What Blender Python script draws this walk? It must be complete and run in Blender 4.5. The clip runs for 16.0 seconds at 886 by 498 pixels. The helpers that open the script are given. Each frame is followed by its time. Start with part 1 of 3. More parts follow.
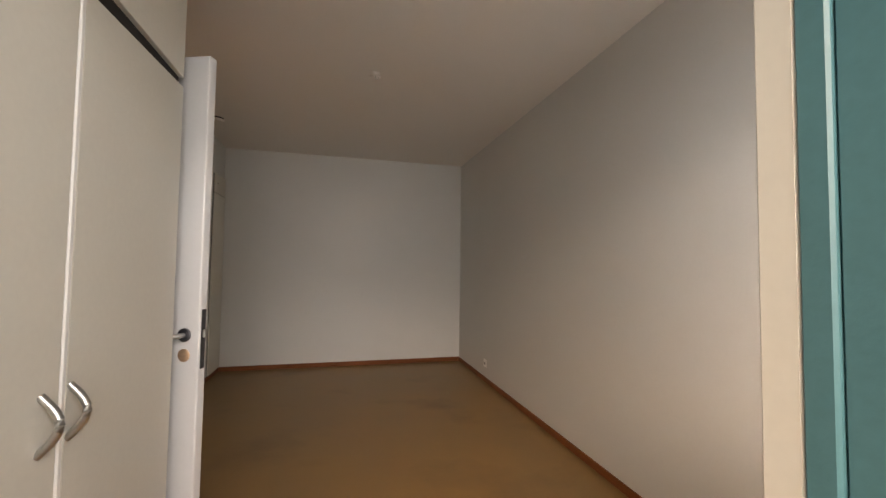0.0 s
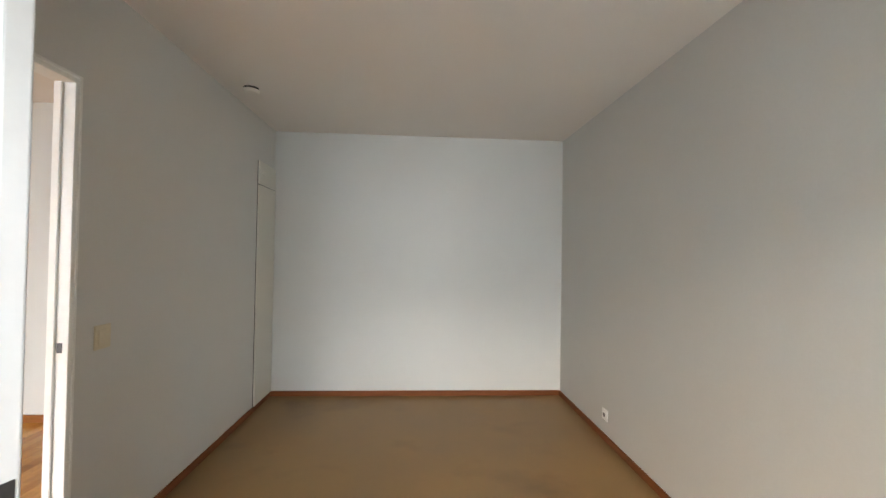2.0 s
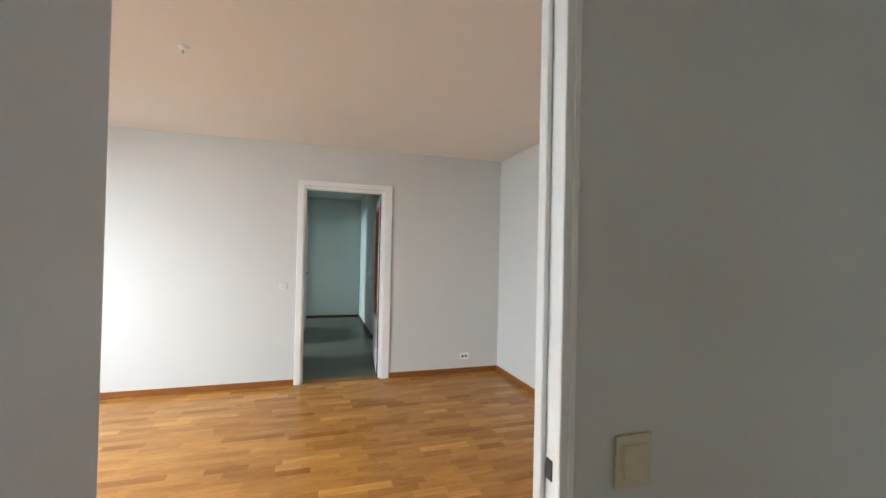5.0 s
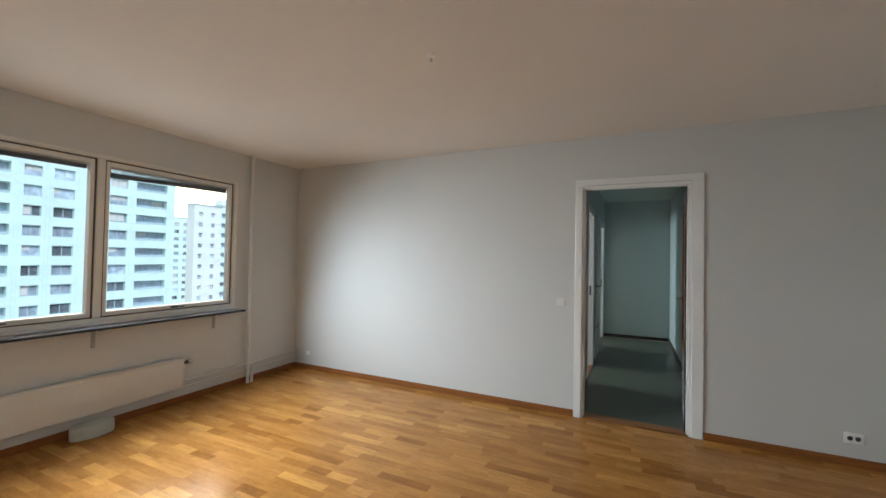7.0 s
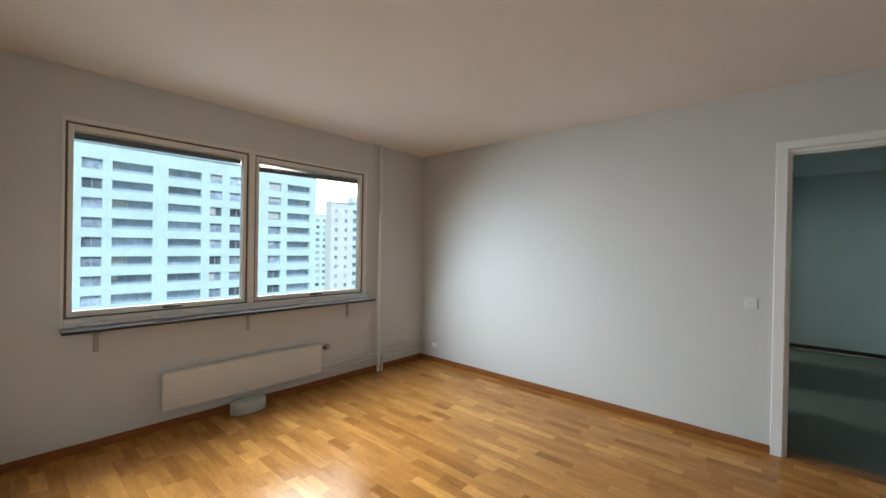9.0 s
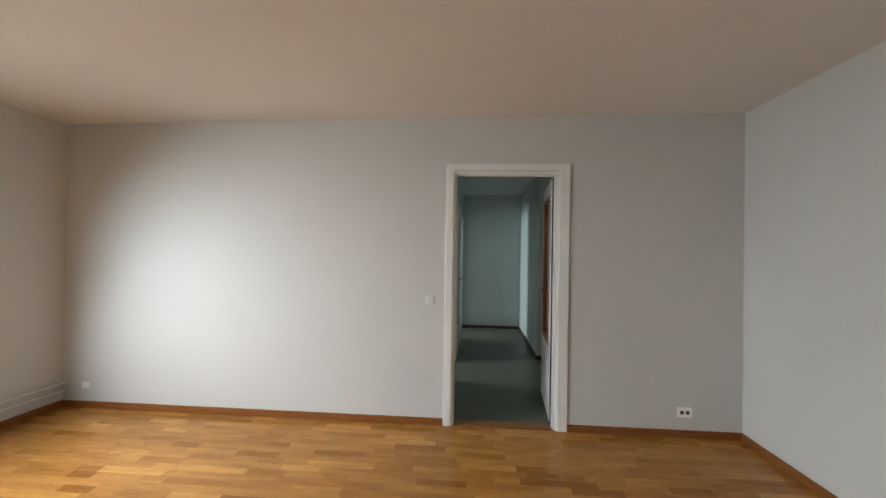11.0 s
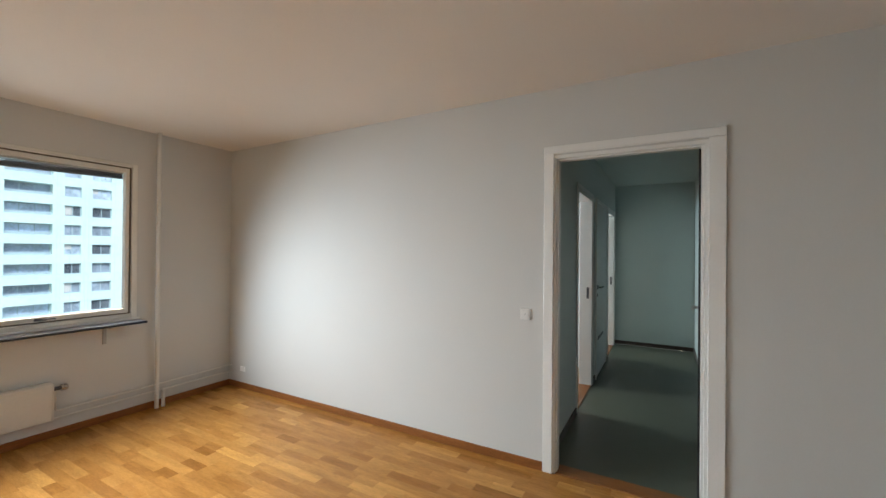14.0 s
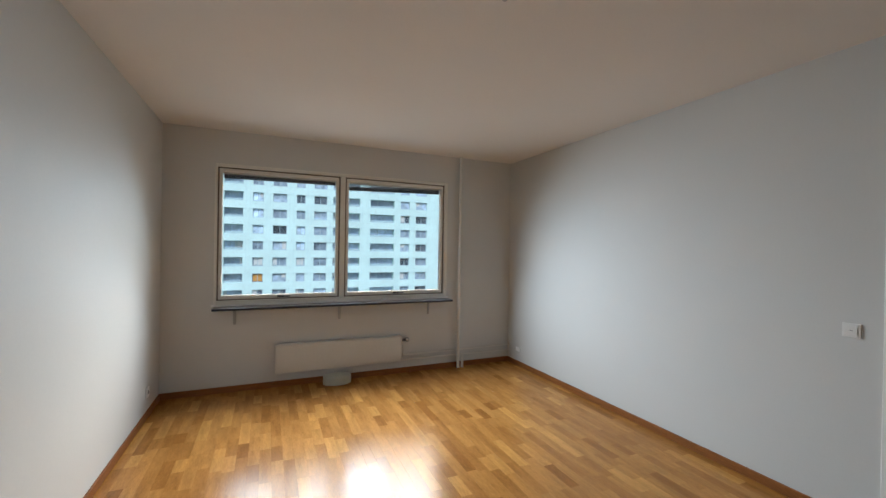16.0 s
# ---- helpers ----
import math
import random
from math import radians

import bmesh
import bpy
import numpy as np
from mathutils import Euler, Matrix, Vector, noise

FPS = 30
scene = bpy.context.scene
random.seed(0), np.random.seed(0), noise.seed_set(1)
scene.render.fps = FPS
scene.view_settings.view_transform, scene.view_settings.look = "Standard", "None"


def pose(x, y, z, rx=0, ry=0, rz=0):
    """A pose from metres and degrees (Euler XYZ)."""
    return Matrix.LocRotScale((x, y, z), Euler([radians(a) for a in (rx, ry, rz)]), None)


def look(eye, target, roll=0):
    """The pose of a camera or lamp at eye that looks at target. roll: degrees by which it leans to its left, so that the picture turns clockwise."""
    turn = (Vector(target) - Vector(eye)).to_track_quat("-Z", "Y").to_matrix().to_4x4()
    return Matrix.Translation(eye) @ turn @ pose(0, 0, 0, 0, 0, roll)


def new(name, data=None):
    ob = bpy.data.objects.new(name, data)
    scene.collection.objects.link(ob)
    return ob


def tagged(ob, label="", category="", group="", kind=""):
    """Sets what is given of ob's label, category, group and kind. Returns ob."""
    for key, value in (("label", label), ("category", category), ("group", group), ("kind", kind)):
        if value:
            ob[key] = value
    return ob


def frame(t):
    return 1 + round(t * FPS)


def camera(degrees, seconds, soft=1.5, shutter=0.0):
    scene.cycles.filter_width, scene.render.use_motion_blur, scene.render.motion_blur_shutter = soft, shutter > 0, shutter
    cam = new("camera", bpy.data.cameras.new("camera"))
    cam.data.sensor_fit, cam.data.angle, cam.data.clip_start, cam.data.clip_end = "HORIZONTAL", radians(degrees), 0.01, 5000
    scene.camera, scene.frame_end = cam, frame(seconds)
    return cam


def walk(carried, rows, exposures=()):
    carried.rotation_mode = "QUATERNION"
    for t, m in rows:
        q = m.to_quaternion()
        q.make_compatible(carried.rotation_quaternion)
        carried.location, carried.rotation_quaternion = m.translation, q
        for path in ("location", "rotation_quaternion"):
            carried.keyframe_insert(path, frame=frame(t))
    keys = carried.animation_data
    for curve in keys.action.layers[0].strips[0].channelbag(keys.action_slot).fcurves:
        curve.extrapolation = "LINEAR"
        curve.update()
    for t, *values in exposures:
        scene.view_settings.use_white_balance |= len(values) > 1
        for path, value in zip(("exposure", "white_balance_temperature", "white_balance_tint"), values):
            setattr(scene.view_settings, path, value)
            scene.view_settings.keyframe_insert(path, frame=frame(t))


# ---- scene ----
cam = camera(96.0, 16.0)
PATH = [
    (0, (4.992, 1.233, 1.193), (5.49, 3.168, 1.281), 0.8),
    (0.5, (5.033, 1.47, 1.198), (5.53, 3.406, 1.27), 0.6),
    (1, (5.067, 1.7, 1.204), (5.571, 3.634, 1.27), 0.5),
    (1.5, (5.098, 2.02, 1.311), (5.513, 3.976, 1.339), 0.8),
    (2, (5.087, 2.307, 1.358), (5.207, 4.303, 1.386), 1.0),
    (2.5, (5.093, 2.599, 1.357), (4.853, 4.584, 1.405), 1.3),
    (3, (4.999, 2.847, 1.371), (4.391, 4.751, 1.414), 1.4),
    (3.5, (4.915, 3.082, 1.351), (3.781, 4.728, 1.416), 2.1),
    (4, (4.78, 3.228, 1.344), (3.238, 4.5, 1.405), 2.0),
    (4.2, (4.709, 3.297, 1.356), (3.068, 4.44, 1.411), 1.8),
    (6.3, (3.878, 3.736, 1.389), (1.914, 3.356, 1.412), 1.0),
    (6.5, (3.838, 3.759, 1.381), (1.911, 3.224, 1.417), 1.1),
    (7, (3.749, 3.773, 1.396), (1.939, 2.924, 1.436), 1.1),
    (7.5, (3.652, 3.692, 1.386), (1.967, 2.616, 1.416), 1.0),
    (8, (3.556, 3.553, 1.37), (1.997, 2.3, 1.382), 1.0),
    (8.5, (3.53, 3.45, 1.357), (2.048, 2.106, 1.351), 1.2),
    (9, (3.509, 3.434, 1.364), (2.01, 2.11, 1.354), 1.0),
    (9.5, (3.514, 3.499, 1.346), (1.778, 2.505, 1.35), 1.0),
    (10, (3.499, 3.566, 1.361), (1.604, 2.927, 1.364), 0.8),
    (10.2, (3.479, 3.584, 1.368), (1.547, 3.068, 1.372), 0.8),
    (12.3, (2.618, 3.51, 1.416), (0.618, 3.536, 1.449), 1.1),
    (12.5, (2.558, 3.541, 1.413), (0.558, 3.561, 1.449), 1.1),
    (13, (2.473, 3.704, 1.425), (0.479, 3.555, 1.462), 1.0),
    (13.5, (2.516, 3.864, 1.403), (0.589, 3.329, 1.446), 0.8),
    (14, (2.603, 4.015, 1.426), (0.854, 3.044, 1.436), 0.5),
    (14.5, (2.597, 4.123, 1.414), (1.126, 2.767, 1.404), 0.9),
    (15, (2.633, 4.189, 1.397), (1.48, 2.555, 1.395), 1.1),
    (15.5, (2.738, 4.209, 1.41), (1.81, 2.437, 1.402), 1.1),
    (16, (2.767, 4.243, 1.401), (1.965, 2.411, 1.393), 1.0),
]
EXPOSURES = [(0.0, 1.46, 8100, 24), (0.5, 1.94, 7000, 16), (1.0, 2.22, 6800, 14), (1.5, 2.44, 6800, 14), (2.0, 2.58, 6800, 14), (3.0, 2.75, 6600, 13),
             (4.0, 2.82, 6130, 10), (4.2, 2.82, 6130, 10), (5.2, 2.0, 6250, 9), (6.3, 1.47, 6150, 8), (8.5, 1.27, 5950, 6), (10.2, 1.40, 6150, 8), (12.3, 1.66, 6750, 11),
             (13.5, 1.66, 6550, 10), (14.5, 1.38, 6050, 7), (16.0, 1.08, 5900, 7)]
walk(cam, [(t, look(eye, target, roll)) for t, eye, target, roll in PATH], EXPOSURES)

# ---- world, sun, lights ----
world = bpy.data.worlds.new("overcast_sky")
scene.world = world
world.use_nodes = True
wn = world.node_tree.nodes
sky = wn.new("ShaderNodeTexSky")
sky.sky_type = "NISHITA"
sky.sun_disc = False
sky.sun_elevation = radians(38)
sky.sun_rotation = radians(200)
sky.dust_density = 6.0
sky.air_density = 1.3
wn["Background"].inputs["Strength"].default_value = 0.15
world.node_tree.links.new(sky.outputs["Color"], wn["Background"].inputs["Color"])

sun = new("sun", bpy.data.lights.new("sun", "SUN"))
sun.data.energy = 1.5
sun.data.angle = radians(25)
sun.data.color = (1.0, 0.97, 0.93)
sun.matrix_world = look((0, 0, 60), (-18, -50, 0))


def sky_lamp(name, x0, x1, z0, z1, y, watts, tint, tilt=0.0, spread=180, turn=0.0):
    """Sky light entering an opening that faces the street; shines towards +y and, as from a sky above, a little downwards."""
    lamp = new(name, bpy.data.lights.new(name, "AREA"))
    lamp.data.shape = "RECTANGLE"
    lamp.data.size, lamp.data.size_y = x1 - x0, z1 - z0
    lamp.data.energy = watts
    lamp.data.spread = radians(spread)
    lamp.data.color = tint
    c = Vector(((x0 + x1) / 2, y, (z0 + z1) / 2))
    lamp.matrix_world = look(c, c + Vector((-math.tan(radians(turn)), 1, -math.tan(radians(tilt)))))
    return lamp


# the sky over the long block reaches the room slantwise, down to both side walls and the floor
for k in range(3):
    for q in range(4):
        x, z = 1.27 + q * 0.53, 1.12 + k * 0.34
        sky_lamp("window_light", x - 0.2, x + 0.2, z - 0.14, z + 0.14, 0.15, 1.97, (0.79, 0.902, 0.98), 29, 106, 35 if (k + q) % 2 == 0 else -14)
# the street and the pale block throw a little light upwards
for k in range(2):
    sky_lamp("window_street_light", 1.0, 3.1, 1.1 + k * 0.4, 1.35 + k * 0.4, 0.12, 0.5, (0.9, 0.96, 1.0), -32, 120)
sky_lamp("balcony_sky_light", 4.5, 6.5, 2.27, 2.48, 0.02, 4.5, (0.78, 0.91, 1.0), 15, 100)
sky_lamp("balcony_light", 4.5, 6.5, 1.0, 2.2, 0.02, 16.5, (0.80, 0.92, 1.0), -15, 165)
sky_lamp("side_room_light", -1.95, -1.05, 0.95, 2.0, 0.02, 15.5, (0.83, 0.935, 1.0), 8, 120)
sky_lamp("side_room_light", -4.1, -3.2, 0.95, 2.0, 0.02, 15.5, (0.83, 0.935, 1.0), 8, 120)


# ---- materials ----
def material(name, color, rough=0.5, metal=0.0, vary=0.06, scale=3.0, fine=60.0, bump=0.0, bump_scale=200.0,
             stretch=(1, 1, 1), spec=0.5, per=None, per_amount=0.0, stain=None, stain_scale=1.5, rough_vary=0.08, tones=None):
    """A paint, wood, stone or metal: base colour with variation at two scales, roughness variation and fine relief."""
    m = bpy.data.materials.new(name)
    m.use_nodes = True
    nt = m.node_tree
    n, l = nt.nodes, nt.links
    b = n["Principled BSDF"]
    co = n.new("ShaderNodeTexCoord")
    mp = n.new("ShaderNodeMapping")
    mp.inputs["Scale"].default_value = stretch
    l.new(co.outputs["Object"], mp.inputs["Vector"])
    vec = mp.outputs["Vector"]
    big = n.new("ShaderNodeTexNoise")
    big.inputs["Scale"].default_value, big.inputs["Detail"].default_value = scale, 4
    small = n.new("ShaderNodeTexNoise")
    small.inputs["Scale"].default_value, small.inputs["Detail"].default_value = fine, 5
    l.new(vec, big.inputs["Vector"])
    l.new(vec, small.inputs["Vector"])
    mix = n.new("ShaderNodeMath")
    mix.operation = "MULTIPLY_ADD"
    mix.inputs[1].default_value = 0.55
    l.new(big.outputs["Fac"], mix.inputs[0])
    half = n.new("ShaderNodeMath")
    half.operation = "MULTIPLY"
    half.inputs[1].default_value = 0.45
    l.new(small.outputs["Fac"], half.inputs[0])
    l.new(half.outputs[0], mix.inputs[2])
    ramp = n.new("ShaderNodeValToRGB")
    lo = tuple(max(0.0, c * (1 - vary * 2)) for c in color)
    hi = tuple(min(1.0, c * (1 + vary * 2)) for c in color)
    ramp.color_ramp.elements[0].position, ramp.color_ramp.elements[1].position = 0.3, 0.7
    ramp.color_ramp.elements[0].color, ramp.color_ramp.elements[1].color = (*lo, 1), (*hi, 1)
    l.new(mix.outputs[0], ramp.inputs["Fac"])
    out = ramp.outputs["Color"]
    if per:
        src = n.new("ShaderNodeObjectInfo") if per == "object" else n.new("ShaderNodeNewGeometry")
        rnd = src.outputs["Random" if per == "object" else "Random Per Island"]
        off = n.new("ShaderNodeVectorMath")
        off.operation = "ADD"
        com = n.new("ShaderNodeCombineXYZ")
        mul = n.new("ShaderNodeMath")
        mul.operation = "MULTIPLY"
        mul.inputs[1].default_value = 37.0
        l.new(rnd, mul.inputs[0])
        for k in range(3):
            l.new(mul.outputs[0], com.inputs[k])
        l.new(vec, off.inputs[0])
        l.new(com.outputs[0], off.inputs[1])
        l.new(off.outputs[0], big.inputs["Vector"])
        l.new(off.outputs[0], small.inputs["Vector"])
        if tones:
            tr = n.new("ShaderNodeValToRGB")
            while len(tr.color_ramp.elements) < len(tones):
                tr.color_ramp.elements.new(0.5)
            for e, (at, c) in zip(tr.color_ramp.elements, tones):
                e.position, e.color = at, (*c, 1)
            l.new(rnd, tr.inputs["Fac"])
            mt = n.new("ShaderNodeMix")
            mt.data_type, mt.blend_type = "RGBA", "MULTIPLY"
            mt.inputs["Factor"].default_value = 1.0
            l.new(out, mt.inputs["A"])
            l.new(tr.outputs["Color"], mt.inputs["B"])
            out = mt.outputs["Result"]
        else:
            hsv = n.new("ShaderNodeHueSaturation")
            mr = n.new("ShaderNodeMapRange")
            mr.inputs["To Min"].default_value, mr.inputs["To Max"].default_value = 1 - per_amount, 1 + per_amount
            l.new(rnd, mr.inputs["Value"])
            l.new(mr.outputs["Result"], hsv.inputs["Value"])
            l.new(out, hsv.inputs["Color"])
            out = hsv.outputs["Color"]
    if stain:
        st = n.new("ShaderNodeTexNoise")
        st.inputs["Scale"].default_value, st.inputs["Detail"].default_value = stain_scale, 6
        l.new(co.outputs["Object"], st.inputs["Vector"])
        sr = n.new("ShaderNodeValToRGB")
        sr.color_ramp.elements[0].position, sr.color_ramp.elements[1].position = 0.56, 0.72
        l.new(st.outputs["Fac"], sr.inputs["Fac"])
        mx = n.new("ShaderNodeMix")
        mx.data_type = "RGBA"
        l.new(sr.outputs["Color"], mx.inputs["Factor"])
        l.new(out, mx.inputs["A"])
        mx.inputs["B"].default_value = (*stain, 1)
        out = mx.outputs["Result"]
    l.new(out, b.inputs["Base Color"])
    rr = n.new("ShaderNodeMapRange")
    rr.inputs["To Min"].default_value = max(0.02, rough - rough_vary)
    rr.inputs["To Max"].default_value = min(1.0, rough + rough_vary)
    l.new(big.outputs["Fac"], rr.inputs["Value"])
    l.new(rr.outputs["Result"], b.inputs["Roughness"])
    b.inputs["Metallic"].default_value = metal
    b.inputs["Specular IOR Level"].default_value = spec
    if bump:
        bn = n.new("ShaderNodeTexNoise")
        bn.inputs["Scale"].default_value, bn.inputs["Detail"].default_value = bump_scale, 3
        l.new(vec, bn.inputs["Vector"])
        bp = n.new("ShaderNodeBump")
        bp.inputs["Strength"].default_value = bump
        bp.inputs["Distance"].default_value = 0.002
        l.new(bn.outputs["Fac"], bp.inputs["Height"])
        l.new(bp.outputs["Normal"], b.inputs["Normal"])
    return m


def glass_material(name, tint=(0.93, 0.98, 0.98), rough=0.0):
    m = bpy.data.materials.new(name)
    m.use_nodes = True
    b = m.node_tree.nodes["Principled BSDF"]
    b.inputs["Base Color"].default_value = (*tint, 1)
    b.inputs["Transmission Weight"].default_value = 1.0
    b.inputs["Roughness"].default_value = rough
    b.inputs["IOR"].default_value = 1.45
    return m


WALL = material("painted_wall", (0.62, 0.612, 0.585), 0.62, vary=0.012, scale=1.2, fine=90, bump=0.25, bump_scale=260, spec=0.3)
CEIL = material("ceiling_paint", (0.79, 0.748, 0.70), 0.9, vary=0.015, scale=0.9, fine=120, bump=0.3, bump_scale=320, spec=0.15)
TEAL = material("teal_wall_paint", (0.50, 0.58, 0.555), 0.45, vary=0.02, scale=1.2, fine=80, bump=0.2, bump_scale=240)
GREYTEAL = material("grey_hall_paint", (0.50, 0.555, 0.53), 0.4, vary=0.02, scale=1.2, fine=80, bump=0.2, bump_scale=240)
TEALDARK = material("teal_frame_paint", (0.06, 0.175, 0.20), 0.4, vary=0.05, scale=4, fine=70, bump=0.2, bump_scale=120)
TRIM = material("white_gloss_paint", (0.80, 0.79, 0.76), 0.32, vary=0.015, scale=3, fine=70, bump=0.08, bump_scale=90)
FRAMEP = material("window_frame_paint", (0.74, 0.72, 0.66), 0.4, vary=0.03, scale=4, fine=80, bump=0.1, bump_scale=120)
WARD = material("wardrobe_lacquer", (0.66, 0.64, 0.57), 0.38, vary=0.02, scale=2, fine=60, bump=0.06, bump_scale=100)
DOORW = material("door_lacquer", (0.72, 0.72, 0.72), 0.35, vary=0.012, scale=2, fine=60, bump=0.06, bump_scale=100)
BASE = material("baseboard_wood", (0.25, 0.09, 0.024), 0.5, spec=0.2, vary=0.16, scale=5, fine=40, stretch=(1, 1, 12), bump=0.15, bump_scale=90)
BASER = material("reddish_baseboard_wood", (0.20, 0.065, 0.022), 0.5, spec=0.2, vary=0.16, scale=5, fine=40, stretch=(1, 1, 12), bump=0.15, bump_scale=90)
BASEDARK = material("dark_baseboard_wood", (0.05, 0.03, 0.022), 0.4, vary=0.15, scale=5, fine=40, stretch=(1, 1, 12))
LINO = material("brown_linoleum", (0.25, 0.145, 0.052), 0.42, vary=0.08, scale=2.2, fine=140, bump=0.1, bump_scale=400,
                stain=(0.175, 0.10, 0.036), stain_scale=1.6)
LINOG = material("green_linoleum", (0.095, 0.104, 0.076), 0.36, vary=0.05, scale=2, fine=160, rough_vary=0.03)
OAK = (0.61, 0.275, 0.066)
OAK_TONES = [(0.0, (0.44, 0.39, 0.32)), (0.10, (0.57, 0.54, 0.49)), (0.5, (0.67, 0.655, 0.62)), (0.84, (0.74, 0.745, 0.75)), (1.0, (0.90, 0.97, 1.0))]
OAK_A = material("oak_stave", OAK, 0.23, spec=0.19, vary=0.14, scale=5, fine=38, stretch=(5, 0.8, 1), bump=0.06, bump_scale=50, per="object", tones=OAK_TONES)
OAK_B = material("oak_stave_joined", OAK, 0.23, spec=0.19, vary=0.14, scale=5, fine=38, stretch=(5, 0.8, 1), bump=0.06, bump_scale=50, per="island", tones=OAK_TONES)
OAKDARK = material("oak_joint", (0.10, 0.045, 0.015), 0.8, vary=0.1)
OAKTRIM = material("oak_threshold", (0.25, 0.092, 0.022), 0.35, vary=0.14, scale=6, fine=50, stretch=(8, 0.6, 1))
BEADW = material("orange_wood_bead", (0.36, 0.14, 0.045), 0.4, vary=0.12, scale=6, fine=50, stretch=(1, 1, 0.3))
STEEL = material("brushed_steel", (0.55, 0.54, 0.52), 0.28, metal=1.0, vary=0.05, scale=6, fine=120)
DARKMETAL = material("dark_metal", (0.10, 0.10, 0.11), 0.35, metal=0.8, vary=0.1, scale=6, fine=90)
BRASS = material("worn_brass", (0.62, 0.42, 0.28), 0.35, metal=0.6, vary=0.1, scale=10, fine=90)
SWITCHGREY = material("aged_white_plastic", (0.74, 0.73, 0.70), 0.4, vary=0.02)
PLASTIC = material("white_plastic", (0.88, 0.87, 0.85), 0.35, vary=0.015)
BEIGE = material("beige_plastic", (0.62, 0.55, 0.40), 0.4, vary=0.03)
# near-black for shade painted into gaps; also the rubber seal and wardrobe plinth
BLACK = material("black_gap_shade_and_seal", (0.015, 0.013, 0.012), 0.7, vary=0.1)
GAPM = material("brown_gap_shadow_strip", (0.13, 0.10, 0.075), 0.7, vary=0.1)
# grey stands in for the window's reflection on the dark sill
SILLTOP = material("sill_sheen_grey", (0.15, 0.145, 0.165), 0.3, vary=0.04, scale=6, fine=90)
SILL = material("dark_stone_sill", (0.016, 0.018, 0.030), 0.3, spec=0.25, vary=0.15, scale=8, fine=120)
BLINDM = material("blind_slats", (0.10, 0.105, 0.13), 0.45, vary=0.08)
RADP = material("radiator_enamel", (0.70, 0.68, 0.63), 0.38, vary=0.02)
BRACKETM = material("grey_bracket_paint", (0.36, 0.35, 0.33), 0.5, vary=0.05)
DUCTM = material("grey_duct", (0.52, 0.54, 0.48), 0.5, vary=0.05, scale=5)
CONCRETE = material("concrete", (0.35, 0.34, 0.32), 0.85, vary=0.08, scale=2, fine=40, bump=0.3, bump_scale=80)
FACADE = material("turquoise_panels", (0.67, 0.83, 0.795), 0.6, vary=0.05, scale=0.25, fine=2.5)
FACADEW = material("white_panels", (0.74, 0.77, 0.76), 0.65, vary=0.03, scale=0.2, fine=2.0)
FARGLASS = material("far_window_glass", (0.31, 0.37, 0.45), 0.12, vary=0.35, scale=0.35, fine=1.5, per="object", per_amount=0.75)
FARFRAME = material("far_window_frame", (0.40, 0.50, 0.54), 0.5, vary=0.08)
CURTAIN = material("far_curtain", (0.62, 0.60, 0.58), 0.8, vary=0.08)
ORANGE = material("far_orange_curtain", (0.62, 0.28, 0.06), 0.8, vary=0.08)
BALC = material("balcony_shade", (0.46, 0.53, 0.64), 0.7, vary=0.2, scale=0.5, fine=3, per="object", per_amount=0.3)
JOINT = material("panel_joint", (0.57, 0.74, 0.75), 0.8, vary=0.1, scale=0.5)
GROUND = material("city_ground", (0.10, 0.11, 0.09), 0.9, vary=0.3, scale=0.05, fine=0.6)
GLASS = glass_material("window_glass", (0.93, 0.975, 0.995))
DOORGLASS = glass_material("door_glass", (0.95, 0.97, 0.96), 0.02)

# ---- mesh helpers ----
BASEOF = {}


def thing(name, at=(0, 0, 0), label="", category="", group="", kind=""):
    ob = new(name)
    ob.empty_display_size = 0.1
    ob.location = at
    BASEOF[ob] = Vector(at)
    return tagged(ob, label, category, group, kind)


def part(name, bm, mat, parent=None, label="", smooth=False):
    """Links a bmesh, made in world coordinates, as one mesh under a thing or a part."""
    at = BASEOF[parent] if parent else Vector((0, 0, 0))
    bmesh.ops.translate(bm, verts=bm.verts, vec=-at)
    me = bpy.data.meshes.new(name)
    bm.normal_update()
    bm.to_mesh(me)
    bm.free()
    me.materials.append(mat)
    if smooth:
        me.polygons.foreach_set("use_smooth", [True] * len(me.polygons))
        me.set_sharp_from_angle(angle=radians(35))
    ob = new(name, me)
    if parent:
        ob.parent = parent
    BASEOF[ob] = at
    return tagged(ob, label)


def box(x0, x1, y0, y1, z0, z1, bevel=0.0, segments=1, bm=None, m=None):
    bm = bm or bmesh.new()
    made = bmesh.ops.create_cube(bm, size=1.0, matrix=Matrix.LocRotScale(
        ((x0 + x1) / 2, (y0 + y1) / 2, (z0 + z1) / 2), None, (abs(x1 - x0), abs(y1 - y0), abs(z1 - z0))))["verts"]
    if bevel:
        edges = list({e for v in made for e in v.link_edges})
        made = bmesh.ops.bevel(bm, geom=edges, offset=bevel, segments=segments, affect="EDGES", profile=0.5)["verts"]
    if m is not None:
        bmesh.ops.transform(bm, matrix=m, verts=list(made))
    return bm


